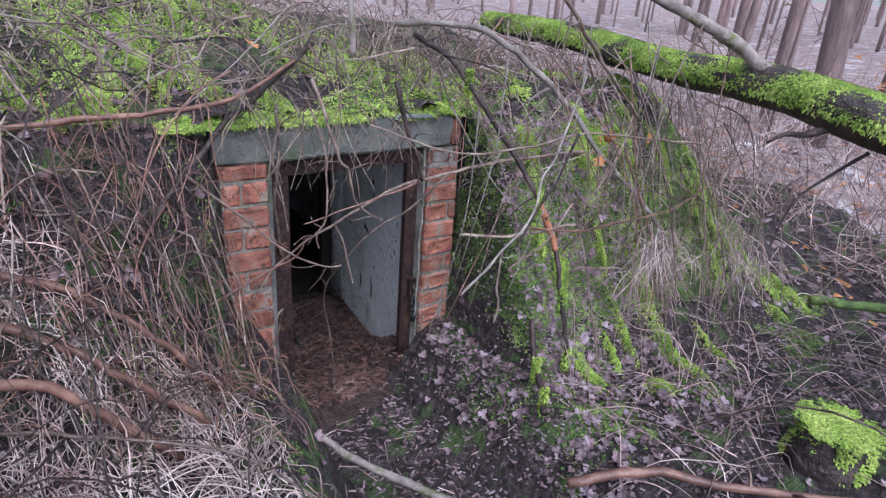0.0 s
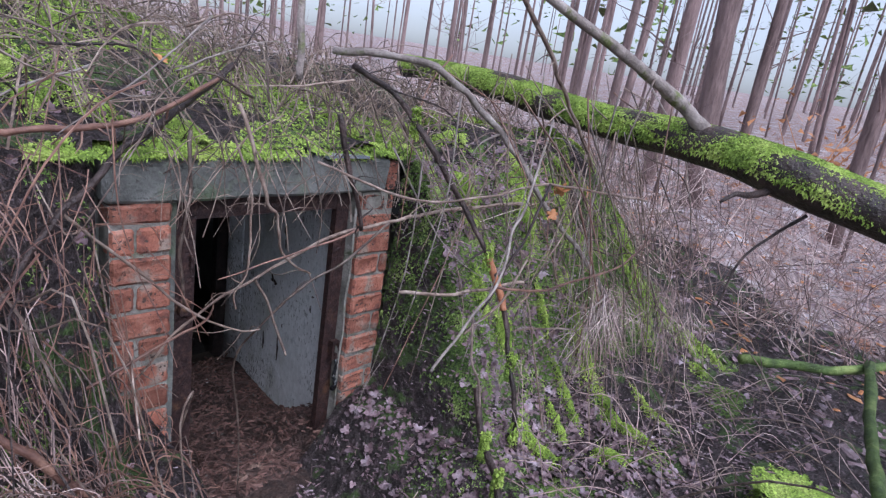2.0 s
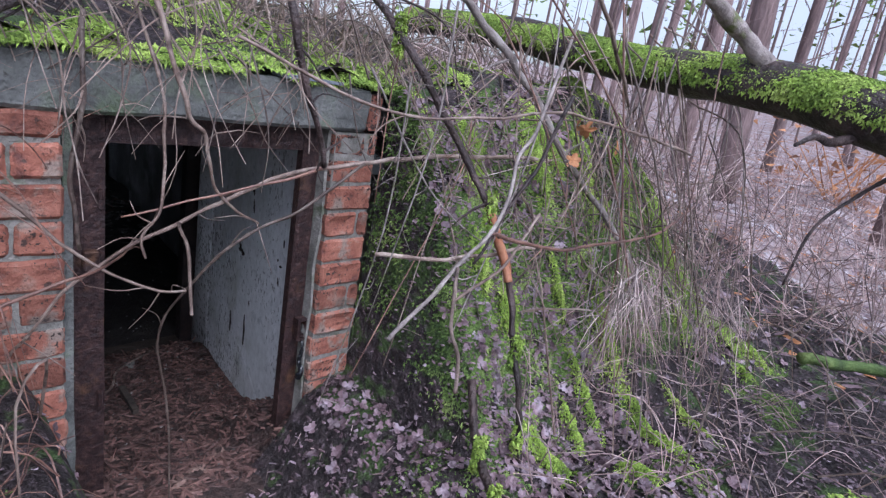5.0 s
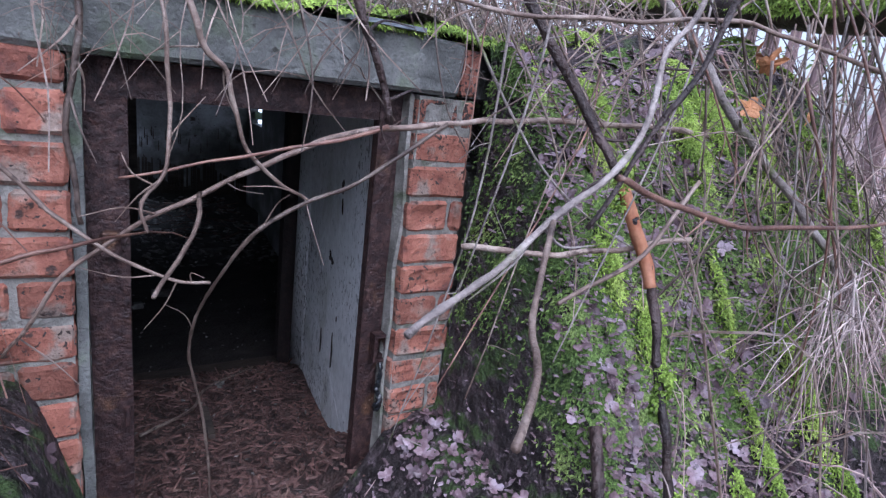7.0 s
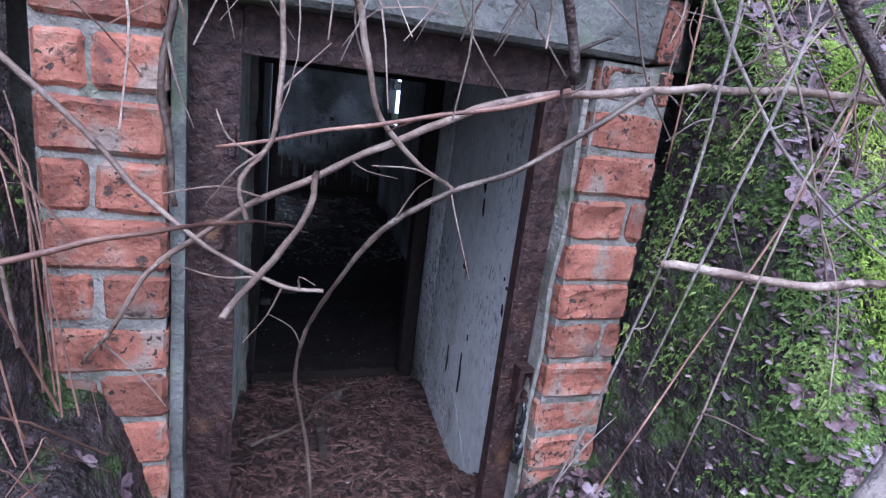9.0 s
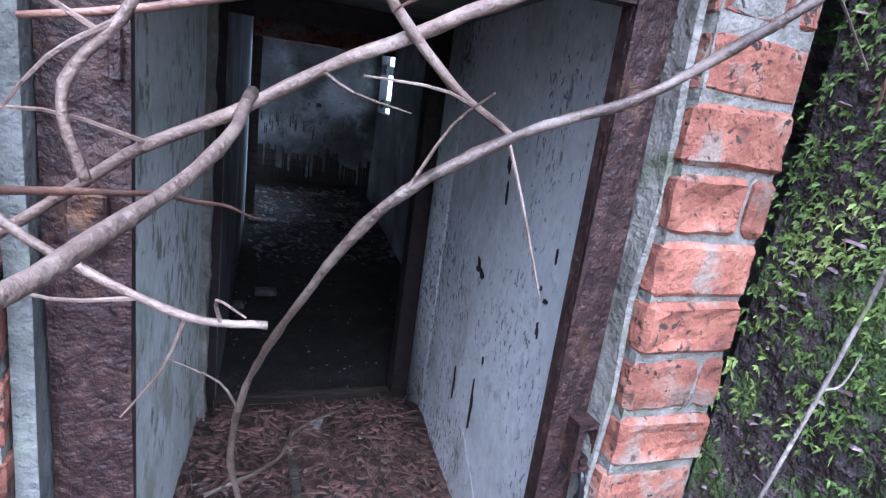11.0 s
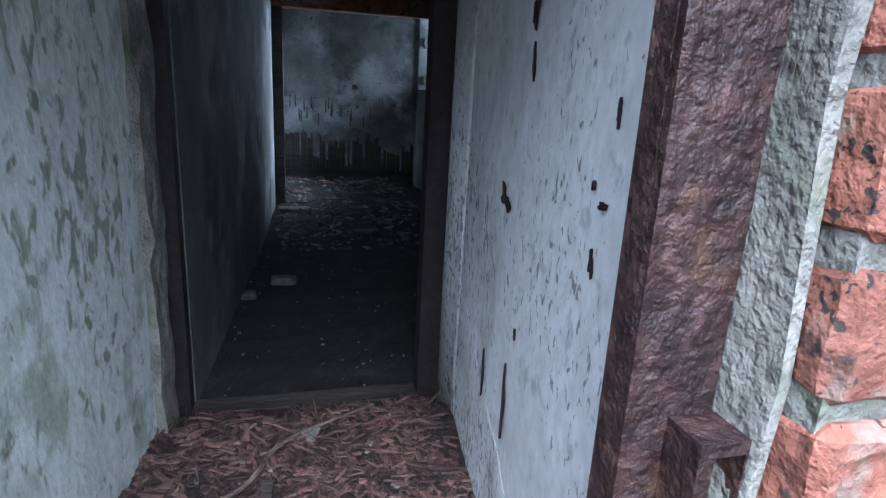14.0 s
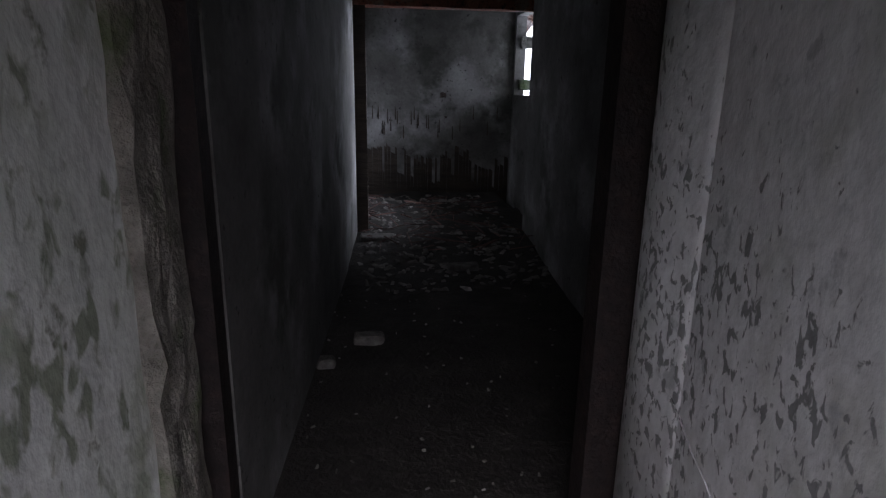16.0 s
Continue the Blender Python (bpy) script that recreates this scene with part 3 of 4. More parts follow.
def leaf_mesh(name, size, material, curl=0.3, lobes=3, seed=0):
    r = random.Random(seed)
    pts = []
    for i in range(22):
        a = i / 22 * 2 * math.pi
        rad = size * (0.62 + 0.28 * math.cos(lobes * 2 * a / 2) * math.sin(a * 0.5) + 0.10 * math.cos(7 * a)) * (1.25 if abs(a - math.pi) < 0.5 else 1)
        pts.append((rad * math.cos(a), rad * math.sin(a) * 0.8))
    v = [(0, 0, 0)] + [(x, y, curl * (x * x + y * y) / size + 0.15 * size * noise.noise(Vector((x * 40, y * 40, seed)))) for x, y in pts]
    return mesh_of(name, v, [(0, i, i % 22 + 1) for i in range(1, 23)], material)


pale_leaf = tagged(new("pale_leaf", leaf_mesh("pale_leaf", 0.045, RUBBLE, 0.4, 3, 3)), "pale grey dry leaf on the bark litter", "leaf")
pale_leaf.matrix_world = pose(0.138, 1.36, litter(0.138, 1.36) + 0.018, 25, -10, 30)
stick = tagged(new("floor_stick", mesh_of("floor_stick", *tube(smooth_line([(-0.28, 0.98, -0.40), (-0.05, 1.10, -0.385), (0.06, 1.30, -0.39), (0.35, 1.5, -0.41)]), 0.008, 0.004, 6, 0.3), TWIG)), "thin pale stick on the passage floor", "stick")
tagged(new("floor_slat", mesh_of("floor_slat", *rough(*slab([(-0.01, 0.86), (0.02, 0.86), (0.03, 1.12), (0.0, 1.12)], -0.41, -0.385), 2, 0.004, 15), TIMBER)), "grey piece of split wood on the passage floor", "wood")

loop = tagged(new("loophole_brambles"), "thin bramble twigs across the broken loophole window", "twigs")
for k in range(4):
    zz = 0.66 + 0.17 * k
    part("twig", mesh_of("twig", *tube(smooth_line([(1.60 + 0.02 * k, 5.12, zz + 0.05 * math.sin(k * 2.1)), (1.70, 5.70, zz + 0.06 * math.cos(k * 1.7)), (1.66, 6.0, zz + 0.02 + 0.05 * math.sin(k * 3.3))], 3), 0.006, 0.004, 5, 0.3, k), BARK_DARK), loop)
for k in range(2):
    part("twig", mesh_of("twig", *tube(smooth_line([(1.72, 5.52 + 0.09 * k, 0.58), (1.68, 5.55 + 0.08 * k, 0.95), (1.74, 5.5 + 0.1 * k, 1.36)], 3), 0.007, 0.004, 5, 0.3, k), BARK_DARK), loop)
for k, (yy, zz) in enumerate(((5.17, 0.66), (5.17, 1.22), (6.385, 0.70), (6.39, 1.1), (5.7, 0.60), (5.82, 1.345))):
    tagged(new("broken_brick", mesh_of("broken_brick", *rough(*box(1.56, 1.74, yy - 0.035, yy + 0.035, zz - 0.05, zz + 0.05), 2, 0.02, 14, 0.01, k), CONCRETE)), "broken masonry edge of the loophole", "brick", "loophole edge")

for pts in ([(1.50, 0.10), (1.1, -0.06), (0.8, -0.16), (0.55, -0.30)],):
    line = [Vector((P_R(y) - 0.0005, y, z)) for y, z in pts]
    tagged(new("plaster_crack", mesh_of("plaster_crack", *tube([q + Vector((0, 0, 0.012 * noise.noise(q * 20))) for q in smooth_line(line, 8)], 0.0013, 0.0009, 5, 0.6), PLASTER)), "fine pale crack running across the whitewashed wall", "crack")

# ---- fallen mossy tree and the larger branches ----
log = tagged(new("fallen_tree"), "fallen dark tree trunk thickly covered with bright moss", "fallen tree")
AXIS = smooth_line([(2.10, 1.6, 1.84), (1.97, 0.5, 1.80), (1.88, -0.36, 1.70), (1.81, -1.0, 1.68), (1.76, -1.48, 1.62), (1.82, -1.8, 1.54), (1.95, -2.7, 1.35), (2.2, -4.0, 0.85), (2.4, -4.9, 0.40)], 8)
part("trunk", mesh_of("trunk", *tube(AXIS, 0.085, 0.135, 18, 0.25), BARK_DARK, True), log)
part("branch", mesh_of("branch", *tube(smooth_line([(1.78, -1.05, 1.74), (1.62, -0.93, 1.87), (1.31, -0.85, 1.98), (1.02, -0.8, 2.06), (0.5, -0.6, 2.25)]), 0.040, 0.018, 8, 0.3), BARK_GREY, True), log, "broken grey side branch")
part("branch", mesh_of("branch", *tube(smooth_line([(1.76, -1.45, 1.55), (1.62, -1.38, 1.50), (1.46, -1.36, 1.51), (1.36, -1.33, 1.47)]), 0.022, 0.007, 7, 0.3), BARK_DARK, True), log, "dark broken stub")
part("branch", mesh_of("branch", *tube(smooth_line([(1.80, -1.6, 1.45), (1.77, -1.5, 1.33), (1.62, -1.42, 1.18), (1.55, -1.40, 0.95)]), 0.010, 0.005, 6, 0.3), BARK_DARK, True), log)


def fronds(places, length, width, seed, count=5):
    """Tufts of small bent fronds at places of (point, normal)."""
    r = random.Random(seed)
    v, f = [], []
    for p, n in places:
        p = Vector(p)
        n = Vector(n)
        a = n.orthogonal().normalized()
        b = n.cross(a)
        for _ in range(count):
            t = r.uniform(0, 6.283)
            way = (a * math.cos(t) + b * math.sin(t)) * r.uniform(0.5, 1.0) + n * r.uniform(0.25, 0.9)
            way.normalize()
            L, W = length * r.uniform(0.5, 1.4), width * r.uniform(0.6, 1.4)
            side = way.cross(n)
            side = side.normalized() * W if side.length > 1e-4 else a * W
            q1 = p + way * L * 0.5
            q2 = p + way * L - n * L * 0.12 - Vector((0, 0, L * 0.25))
            k = len(v)
            v += [tuple(p - side * 0.4), tuple(p + side * 0.4), tuple(q1 + side), tuple(q1 - side), tuple(q2)]
            f += [(k, k + 1, k + 2, k + 3), (k + 3, k + 2, k + 4)]
    return v, f


r = random.Random(21)
spots = []
for i in range(len(AXIS) - 1):
    if AXIS[i].y < -3.2:
        continue
    rad = 0.085 + 0.05 * i / (len(AXIS) - 1)
    way = (AXIS[i + 1] - AXIS[i])
    for _ in range(int(8500 * way.length)):
        t = r.random()
        q = AXIS[i] + way * t
        a = r.gauss(0, 1.05)
        side = way.normalized().cross(Vector((0, 0, 1)))
        n = (Vector((0, 0, 1)) * math.cos(a) + side * math.sin(a)).normalized()
        if noise.noise(q * 4 + n) > -0.52 and abs(a) < 2.0:
            spots.append((q + n * rad * 1.0, n))
part("moss", mesh_of("moss", *fronds(spots, 0.019, 0.0046, 4, 5), MOSS), log, "bright yellow-green moss")


def stem(name, points, r0, r1, material, label, category, sides=7, knots=0.35, bits=0, seed=0, steps=6, wobble=1.0):
    """A single branch as a thing: stem and, where it has them, side twigs."""
    th = tagged(new(name), label, category)
    line = smooth_line(points, steps)
    line = [q + noise.noise_vector(q * 9 + Vector((seed, 0, 0))) * min(0.012, r0) * wobble * (0 if i in (0, len(line) - 1) else 1) for i, q in enumerate(line)]
    part("stem", mesh_of("stem", *tube(line, r0, r1, sides, knots, seed), material, True), th)
    rr = random.Random(seed + 1)
    for _ in range(bits):
        i = rr.randrange(2, len(line) - 1)
        q = line[i]
        d = Vector((rr.uniform(-1, 1), rr.uniform(-0.5, 0.5), rr.uniform(-1, 0.6))).normalized() * rr.uniform(0.06, 0.2)
        m = q + d * 0.5 + Vector((rr.uniform(-0.02, 0.02), rr.uniform(-0.02, 0.02), rr.uniform(-0.02, 0.02)))
        part("side_twig", mesh_of("side_twig", *tube(smooth_line([q, m, q + d], 3), max(r1 * 0.6, 0.0018), 0.001, 5), material), th)
    return th


BR = "branch"
stem("branch", [(1.78, -0.36, 1.16), (1.25, -0.33, 1.2), (0.76, -0.29, 1.19), (0.36, -0.26, 1.15), (0.1, -0.22, 1.1), (-0.06, -0.19, 1.03), (-0.24, -0.16, 0.93), (-0.37, -0.12, 0.84), (-0.5, -0.09, 0.74), (-0.58, -0.05, 0.61), (-0.65, -0.02, 0.5)], 0.0100, 0.0042, TWIG, "long grey-brown branch hanging across the doorway", BR, bits=5, seed=1)
stem("branch", [(0.36, -0.27, 1.15), (0.12, -0.27, 0.99), (-0.01, -0.25, 0.93), (-0.13, -0.24, 0.85), (-0.197, -0.155, 0.708), (-0.229, -0.07, 0.581), (-0.243, -0.045, 0.468), (-0.224, -0.03, 0.367), (-0.20, -0.02, 0.25), (-0.18, -0.02, 0.05), (-0.17, -0.02, -0.25)], 0.0058, 0.0032, TWIG, "forked grey branch bending down before the doorway", BR, sides=9, knots=0.7, bits=2, seed=2, wobble=0.4)
stem("twig", [(0.19, -0.26, 1.13), (0.01, -0.24, 1.07), (-0.16, -0.22, 1.03), (-0.41, -0.2, 0.97)], 0.006, 0.003, BARK_RED, "straight reddish twig before the doorway", "twig", bits=1, seed=3)
stem("twig", [(-0.36, -0.2, 1.62), (-0.28, -0.25, 1.35), (-0.25, -0.24, 1.26), (-0.2, -0.23, 1.22), (-0.18, -0.22, 1.15), (-0.14, -0.2, 1.04), (-0.05, -0.19, 0.96), (0.02, -0.18, 0.92)], 0.008, 0.004, TWIG, "crooked twig hanging from the mossy roof edge", "twig", bits=5, seed=4)
stem("twig", [(-0.9, -0.12, 1.25), (-0.62, -0.1, 0.97), (-0.53, -0.12, 0.87), (-0.44, -0.15, 0.8), (-0.31, -0.18, 0.73), (-0.22, -0.2, 0.72)], 0.006, 0.004, TWIG, "thin curved twig before the brick pier", "twig", bits=3, seed=5)
stem("twig", [(-0.9, -0.35, 0.74), (-0.61, -0.3, 0.82), (-0.51, -0.28, 0.84), (-0.40, -0.15, 0.83), (-0.28, 0.1, 0.77), (-0.2, 0.22, 0.72)], 0.006, 0.002, BARK_RED, "thin orange-red bramble shoot", "twig", seed=6)
stem("twig", [(-0.243, -0.18, 0.935), (-0.265, -0.30, 0.905), (-0.32, -0.46, 0.875), (-0.391, -0.643, 0.857)], 0.0058, 0.0040, TWIG, "broken pale stub with lichen", "twig", bits=0, seed=7)
stem("twig", [(-0.46, -0.05, 1.5), (-0.47, -0.08, 1.32), (-0.48, -0.08, 1.21), (-0.5, -0.08, 1.09), (-0.49, -0.08, 0.97), (-0.48, -0.08, 0.84)], 0.008, 0.006, TWIG, "dry stem hanging along the door jamb", "twig", bits=3, seed=8)
stem("twig", [(-0.37, -0.15, 1.55), (-0.33, -0.25, 1.34), (-0.32, -0.25, 1.2), (-0.32, -0.25, 1.01), (-0.37, -0.25, 0.93), (-0.36, -0.25, 0.86)], 0.005, 0.004, TWIG, "thin kinked twig hanging before the doorway", "twig", bits=4, seed=9)
stem("twig", [(0.0, -0.30, 1.62), (0.06, -0.32, 1.4), (0.12, -0.31, 1.29), (0.17, -0.3, 1.14)], 0.013, 0.009, BARK_DARK, "dark broken stem hanging before the lintel", "twig", bits=5, seed=10)
stem("branch", [(0.62, -0.85, 1.72), (0.4, -0.95, 1.42), (0.3, -0.98, 1.33), (0.25, -1.01, 1.21), (0.17, -1.04, 1.15), (0.04, -1.06, 1.08), (-0.09, -1.09, 1.01), (-0.2, -1.12, 0.97)], 0.005, 0.0048, BARK_GREY, "pale arching branch with a cut end", BR, bits=2, seed=11)
stem("twig", [(0.03, -1.07, 1.08), (-0.02, -1.12, 1.03), (-0.08, -1.18, 0.99), (-0.14, -1.26, 0.975), (-0.22, -1.33, 0.97)], 0.0042, 0.004, TWIG, "straight pale twig hanging from the arching branch", "twig", seed=12)
m_stem = stem("bramble", [(0.3, 0.03, 1.80), (0.41, -0.2, 1.68), (0.48, -0.38, 1.48), (0.61, -0.45, 1.29), (0.67, -0.52, 1.17), (0.69, -0.59, 1.08), (0.77, -0.66, 0.87), (0.78, -0.72, 0.73), (0.76, -0.79, 0.58), (0.75, -0.86, 0.42), (0.76, -0.93, 0.12)], 0.0145, 0.012, BARK_DARK, "leaning dark stem peeling to orange, with moss tufts", "stem", bits=3, seed=13)
part("peeled_patch", mesh_of("peeled_patch", *tube(smooth_line([(0.700, -0.603, 1.05), (0.735, -0.628, 0.96), (0.772, -0.662, 0.865), (0.778, -0.69, 0.80)]), 0.0165, 0.0165, 8, 0.3), PEELED, True), m_stem, "bark peeled to bright orange wood")
n_stem = stem("bramble", [(0.20, 0.05, 1.85), (0.46, -0.25, 1.86), (0.76, -0.36, 1.69), (0.98, -0.46, 1.5), (1.14, -0.57, 1.27), (1.37, -0.68, 1.04), (1.51, -0.79, 0.86), (1.62, -0.95, 0.55)], 0.017, 0.012, BARK_GREY, "leaning grey stem on the mossy bank", "stem", bits=4, seed=14)
stem("twig", [(0.22, -1.0, 1.13), (0.36, -0.99, 1.09), (0.61, -0.98, 1.04), (0.84, -0.96, 1.03), (1.35, -0.95, 1.03), (1.8, -0.9, 1.12)], 0.006, 0.005, BARK_RED, "long bare shoot across the bank", "twig", bits=4, seed=15)
stem("branch", [(-2.3, -0.5, 1.47), (-1.46, -0.3, 1.49), (-1.13, -0.23, 1.5), (-0.84, -0.15, 1.51), (-0.59, -0.08, 1.56), (-0.33, 0.02, 1.68)], 0.013, 0.008, BARK_RED, "long reddish dead branch lying over the roof edge", BR, bits=4, seed=16)
stem("branch", [(-0.22, 0.1, 1.74), (-0.5, -0.02, 1.56), (-0.7, -0.09, 1.43), (-0.84, -0.16, 1.31), (-0.97, -0.23, 1.2), (-1.15, -0.4, 1.0)], 0.014, 0.010, BARK_DARK, "dark wet branch leaning on the bank", BR, bits=4, seed=17)
stem("stake", [(-0.35, -0.44, 2.5), (-0.33, -0.46, 2.06), (-0.32, -0.47, 1.94), (-0.31, -0.475, 1.74)], 0.013, 0.012, BARK_GREY, "pale grey hanging dead stem with a broken end", "stem", knots=0.1, seed=18)
for pts, rad in (([(-1.95, -0.75, 1.14), (-1.54, -0.7, 1.0), (-1.3, -0.75, 0.80), (-1.04, -0.8, 0.52)], 0.017), ([(-1.9, -0.95, 1.05), (-1.52, -0.85, 0.89), (-1.32, -0.88, 0.70), (-1.16, -0.9, 0.50)], 0.018), ([(-1.75, -0.55, 1.18), (-1.42, -0.55, 1.05), (-1.15, -0.6, 0.80), (-0.92, -0.65, 0.50)], 0.015), ([(-1.85, -1.05, 0.90), (-1.60, -1.1, 0.72), (-1.46, -1.2, 0.62), (-1.30, -1.3, 0.45)], 0.018)):
    stem("dead_branch", pts, rad, rad * 0.8, BARK_RED, "fallen orange-brown stem in the dry bracken", "stem", knots=0.2, seed=int(rad * 5000))
stem("twig", [(-2.1, -0.85, 0.9), (-1.6, -0.88, 0.78), (-1.41, -0.95, 0.73), (-1.21, -1.03, 0.68), (-1.01, -1.13, 0.6), (-0.8, -1.33, 0.45)], 0.007, 0.004, TWIG, "long pale twig over the bracken", "twig", bits=6, seed=19)
stem("dead_branch", [(-0.62, -0.62, 0.20), (-0.45, -0.95, 0.14), (-0.2, -1.4, 0.14), (-0.05, -1.7, 0.2)], 0.016, 0.019, BARK_GREY, "mossy rotten stick lying before the entrance", "stem", seed=20)
stem("dead_branch", [(0.2, -1.45, 0.14), (0.51, -1.62, 0.19), (0.75, -1.86, 0.17), (1.1, -2.2, 0.2)], 0.022, 0.016, BARK_RED, "rough reddish root on the ground", "root", bits=5, seed=22)
mossy = stem("dead_branch", [(0.66, -0.70, 0.42), (0.58, -0.84, 0.26), (0.50, -0.98, 0.20), (0.40, -1.1, 0.18)], 0.018, 0.016, BARK_DARK, "short moss-wrapped stick on the bank foot", "stem", seed=23)
stem("dead_branch", [(2.2, -1.45, 0.50), (2.49, -1.63, 0.47), (2.78, -1.87, 0.46), (3.3, -2.1, 0.45)], 0.03, 0.03, MOSS_DARK, "moss-covered fallen pole on the forest floor", "stem", seed=24)
stem("dead_branch", [(3.0, -2.0, 0.50), (2.2, -2.12, 0.42), (1.5, -2.25, 0.40)], 0.03, 0.03, MOSS_DARK, "moss-covered fallen pole on the forest floor", "stem", seed=25)
stem("twig", [(0.4, -0.35, 0.83), (0.5, -0.45, 0.84), (0.67, -0.55, 0.86), (0.89, -0.7, 0.93)], 0.009, 0.007, TWIG, "broken pale stick poking from the bank", "twig", seed=26)
stem("twig", [(0.29, -0.85, 0.86), (0.55, -0.82, 0.94), (0.72, -0.8, 1.1)], 0.005, 0.005, TWIG, "straight pale twig before the bank", "twig", seed=27)
stem("twig", [(1.6, -0.9, 1.35), (1.22, -0.9, 1.4), (1.03, -0.87, 1.42), (0.84, -0.83, 1.44), (0.65, -0.8, 1.44), (0.4, -0.77, 1.4), (0.06, -0.7, 1.38), (-0.3, -0.6, 1.5)], 0.006, 0.004, TWIG, "thin arching bramble shoot above the bank", "twig", bits=4, seed=28)
stem("twig", [(0.45, -1.0, 1.5), (0.36, -1.0, 1.31), (0.28, -1.0, 1.2), (0.17, -1.0, 1.05)], 0.006, 0.004, BARK_DARK, "dark thin shoot before the bank", "twig", bits=2, seed=29)
stem("branch", [(0.0, -0.8, 2.35), (0.37, -0.9, 2.0), (0.52, -0.9, 1.88), (0.72, -0.9, 1.72), (1.05, -0.85, 1.5)], 0.010, 0.006, TWIG, "bare branch leaning down over the roof", BR, bits=6, seed=30)

# moss tufts on the leaning stems
spots = []
for q, k in (((0.70, -0.60, 1.06), 130), ((0.76, -0.80, 0.55), 170), ((0.75, -0.90, 0.25), 110), ((0.44, -0.27, 1.60), 150), ((0.55, -0.88, 0.24), 260), ((0.44, -1.05, 0.20), 220)):
    for _ in range(k):
        n = Vector((r.gauss(0, 1), r.gauss(0, 1), r.gauss(0.3, 1))).normalized()
        spots.append((Vector(q) + Vector((n.x * 0.018, n.y * 0.018, r.uniform(-0.07, 0.07))), n))
tagged(new("stem_moss", mesh_of("stem_moss", *fronds(spots, 0.013, 0.004, 9, 5), MOSS)), "bright moss tufts wrapped round the stems", "moss", kind="stuff")


# ---- moss over banks and roof ----
def normal_at(x, y):
    d = 0.03
    return Vector((height(x - d, y) - height(x + d, y), height(x, y - d) - height(x, y + d), 2 * d)).normalized()


spots, bright = [], []
for turn in range(190000):
    x, y = (r.uniform(0.6, 3.2), r.uniform(-1.5, 0.9)) if turn % 5 < 3 else (r.uniform(-2.4, 1.0), r.uniform(-1.5, 1.9))
    if -0.74 < x < 0.65 and y < 0.05:
        if not (x > 0.3 and y < -0.6):
            continue
    z = height(x, y)
    patch = noise.noise(Vector((x, y, z)) * 2.3) + 0.45 * noise.noise(Vector((x, y, z)) * 7)
    want = -0.02 - 0.10 * step(0.9, 1.6, x)
    if x > 0.62 and z < 0.35:
        want = 0.20
    if 0.62 < x < 0.95 and y > -0.5:
        want = -0.02
    if x < -0.7 and y < -0.05:
        want = 0.25
    if y > 0.02 and x < 0.9:
        want = -0.12
    n = normal_at(x, y)
    if patch < want - 0.28 * (1 - n.z) * (x > 0):
        continue
    again = 1 + int(2.2 * (1 - n.z)) * (x > 0.6)
    p = Vector((x, y, z - 0.004))
    (bright if y > 0.02 and x < 1.0 and r.random() < 0.6 else spots).append((p, n))
    for _ in range(again):
        u, w = x + r.gauss(0, 0.02), y + r.gauss(0, 0.02)
        if w < 0.02 and u > 0.64:
            spots.append((Vector((u, w, height(u, w) - 0.004)), n))
    if len(spots) > 95000 or len(bright) > 15000:
        break
# thick cushions hanging down the bank and over the roof
cushion = []
for k in range(125):
    cx, cy = (r.uniform(0.85, 3.1), r.uniform(-1.25, 0.7)) if k < 65 else (r.uniform(-2.1, 1.2), r.uniform(0.06, 1.3))
    long, wide = r.uniform(0.06, 0.20), r.uniform(0.03, 0.07)
    for _ in range(int(900 * long * wide / 0.008)):
        u, w = r.gauss(0, 0.5), r.gauss(0, 0.5)
        x, y = cx + u * wide + 0.02 * noise.noise(Vector((cy, w * 3, k))), cy + w * long
        if y < 0.03 and x < 0.65:
            continue
        n = normal_at(x, y)
        cushion.append((Vector((x, y, height(x, y))) + n * 0.035 * max(0.0, 1 - u * u - w * w), (n + Vector((r.gauss(0, 0.3), r.gauss(0, 0.3) - 0.2, 0))).normalized()))
# a curled fringe over the lintel
for _ in range(2600):
    x = r.uniform(-0.95, 0.62)
    if noise.noise(Vector((x * 3.1, 0, 2))) + r.uniform(-0.2, 0.2) < -0.05:
        continue
    y = r.uniform(-0.03, 0.10)
    bright.append((Vector((x, y, 1.39 + 0.30 * max(y, 0) + 0.05 * max(0, noise.noise(Vector((x * 5, 1, 0)))))), Vector((r.gauss(0, 0.4), -0.6, 0.8)).normalized()))
tagged(new("bank_moss", mesh_of("bank_moss", *fronds(spots, 0.015, 0.0026, 5, 4), MOSS_DARK)), "feathery green moss over the earth bank", "moss", kind="stuff")
tagged(new("moss_cushions", mesh_of("moss_cushions", *fronds(cushion, 0.014, 0.0024, 7, 4), MOSS)), "thick bright moss cushions on the bank and roof", "moss", kind="stuff")
tagged(new("roof_moss", mesh_of("roof_moss", *fronds(bright, 0.024, 0.0036, 6, 5), MOSS)), "bright yellow-green moss over the shelter roof", "moss", kind="stuff")


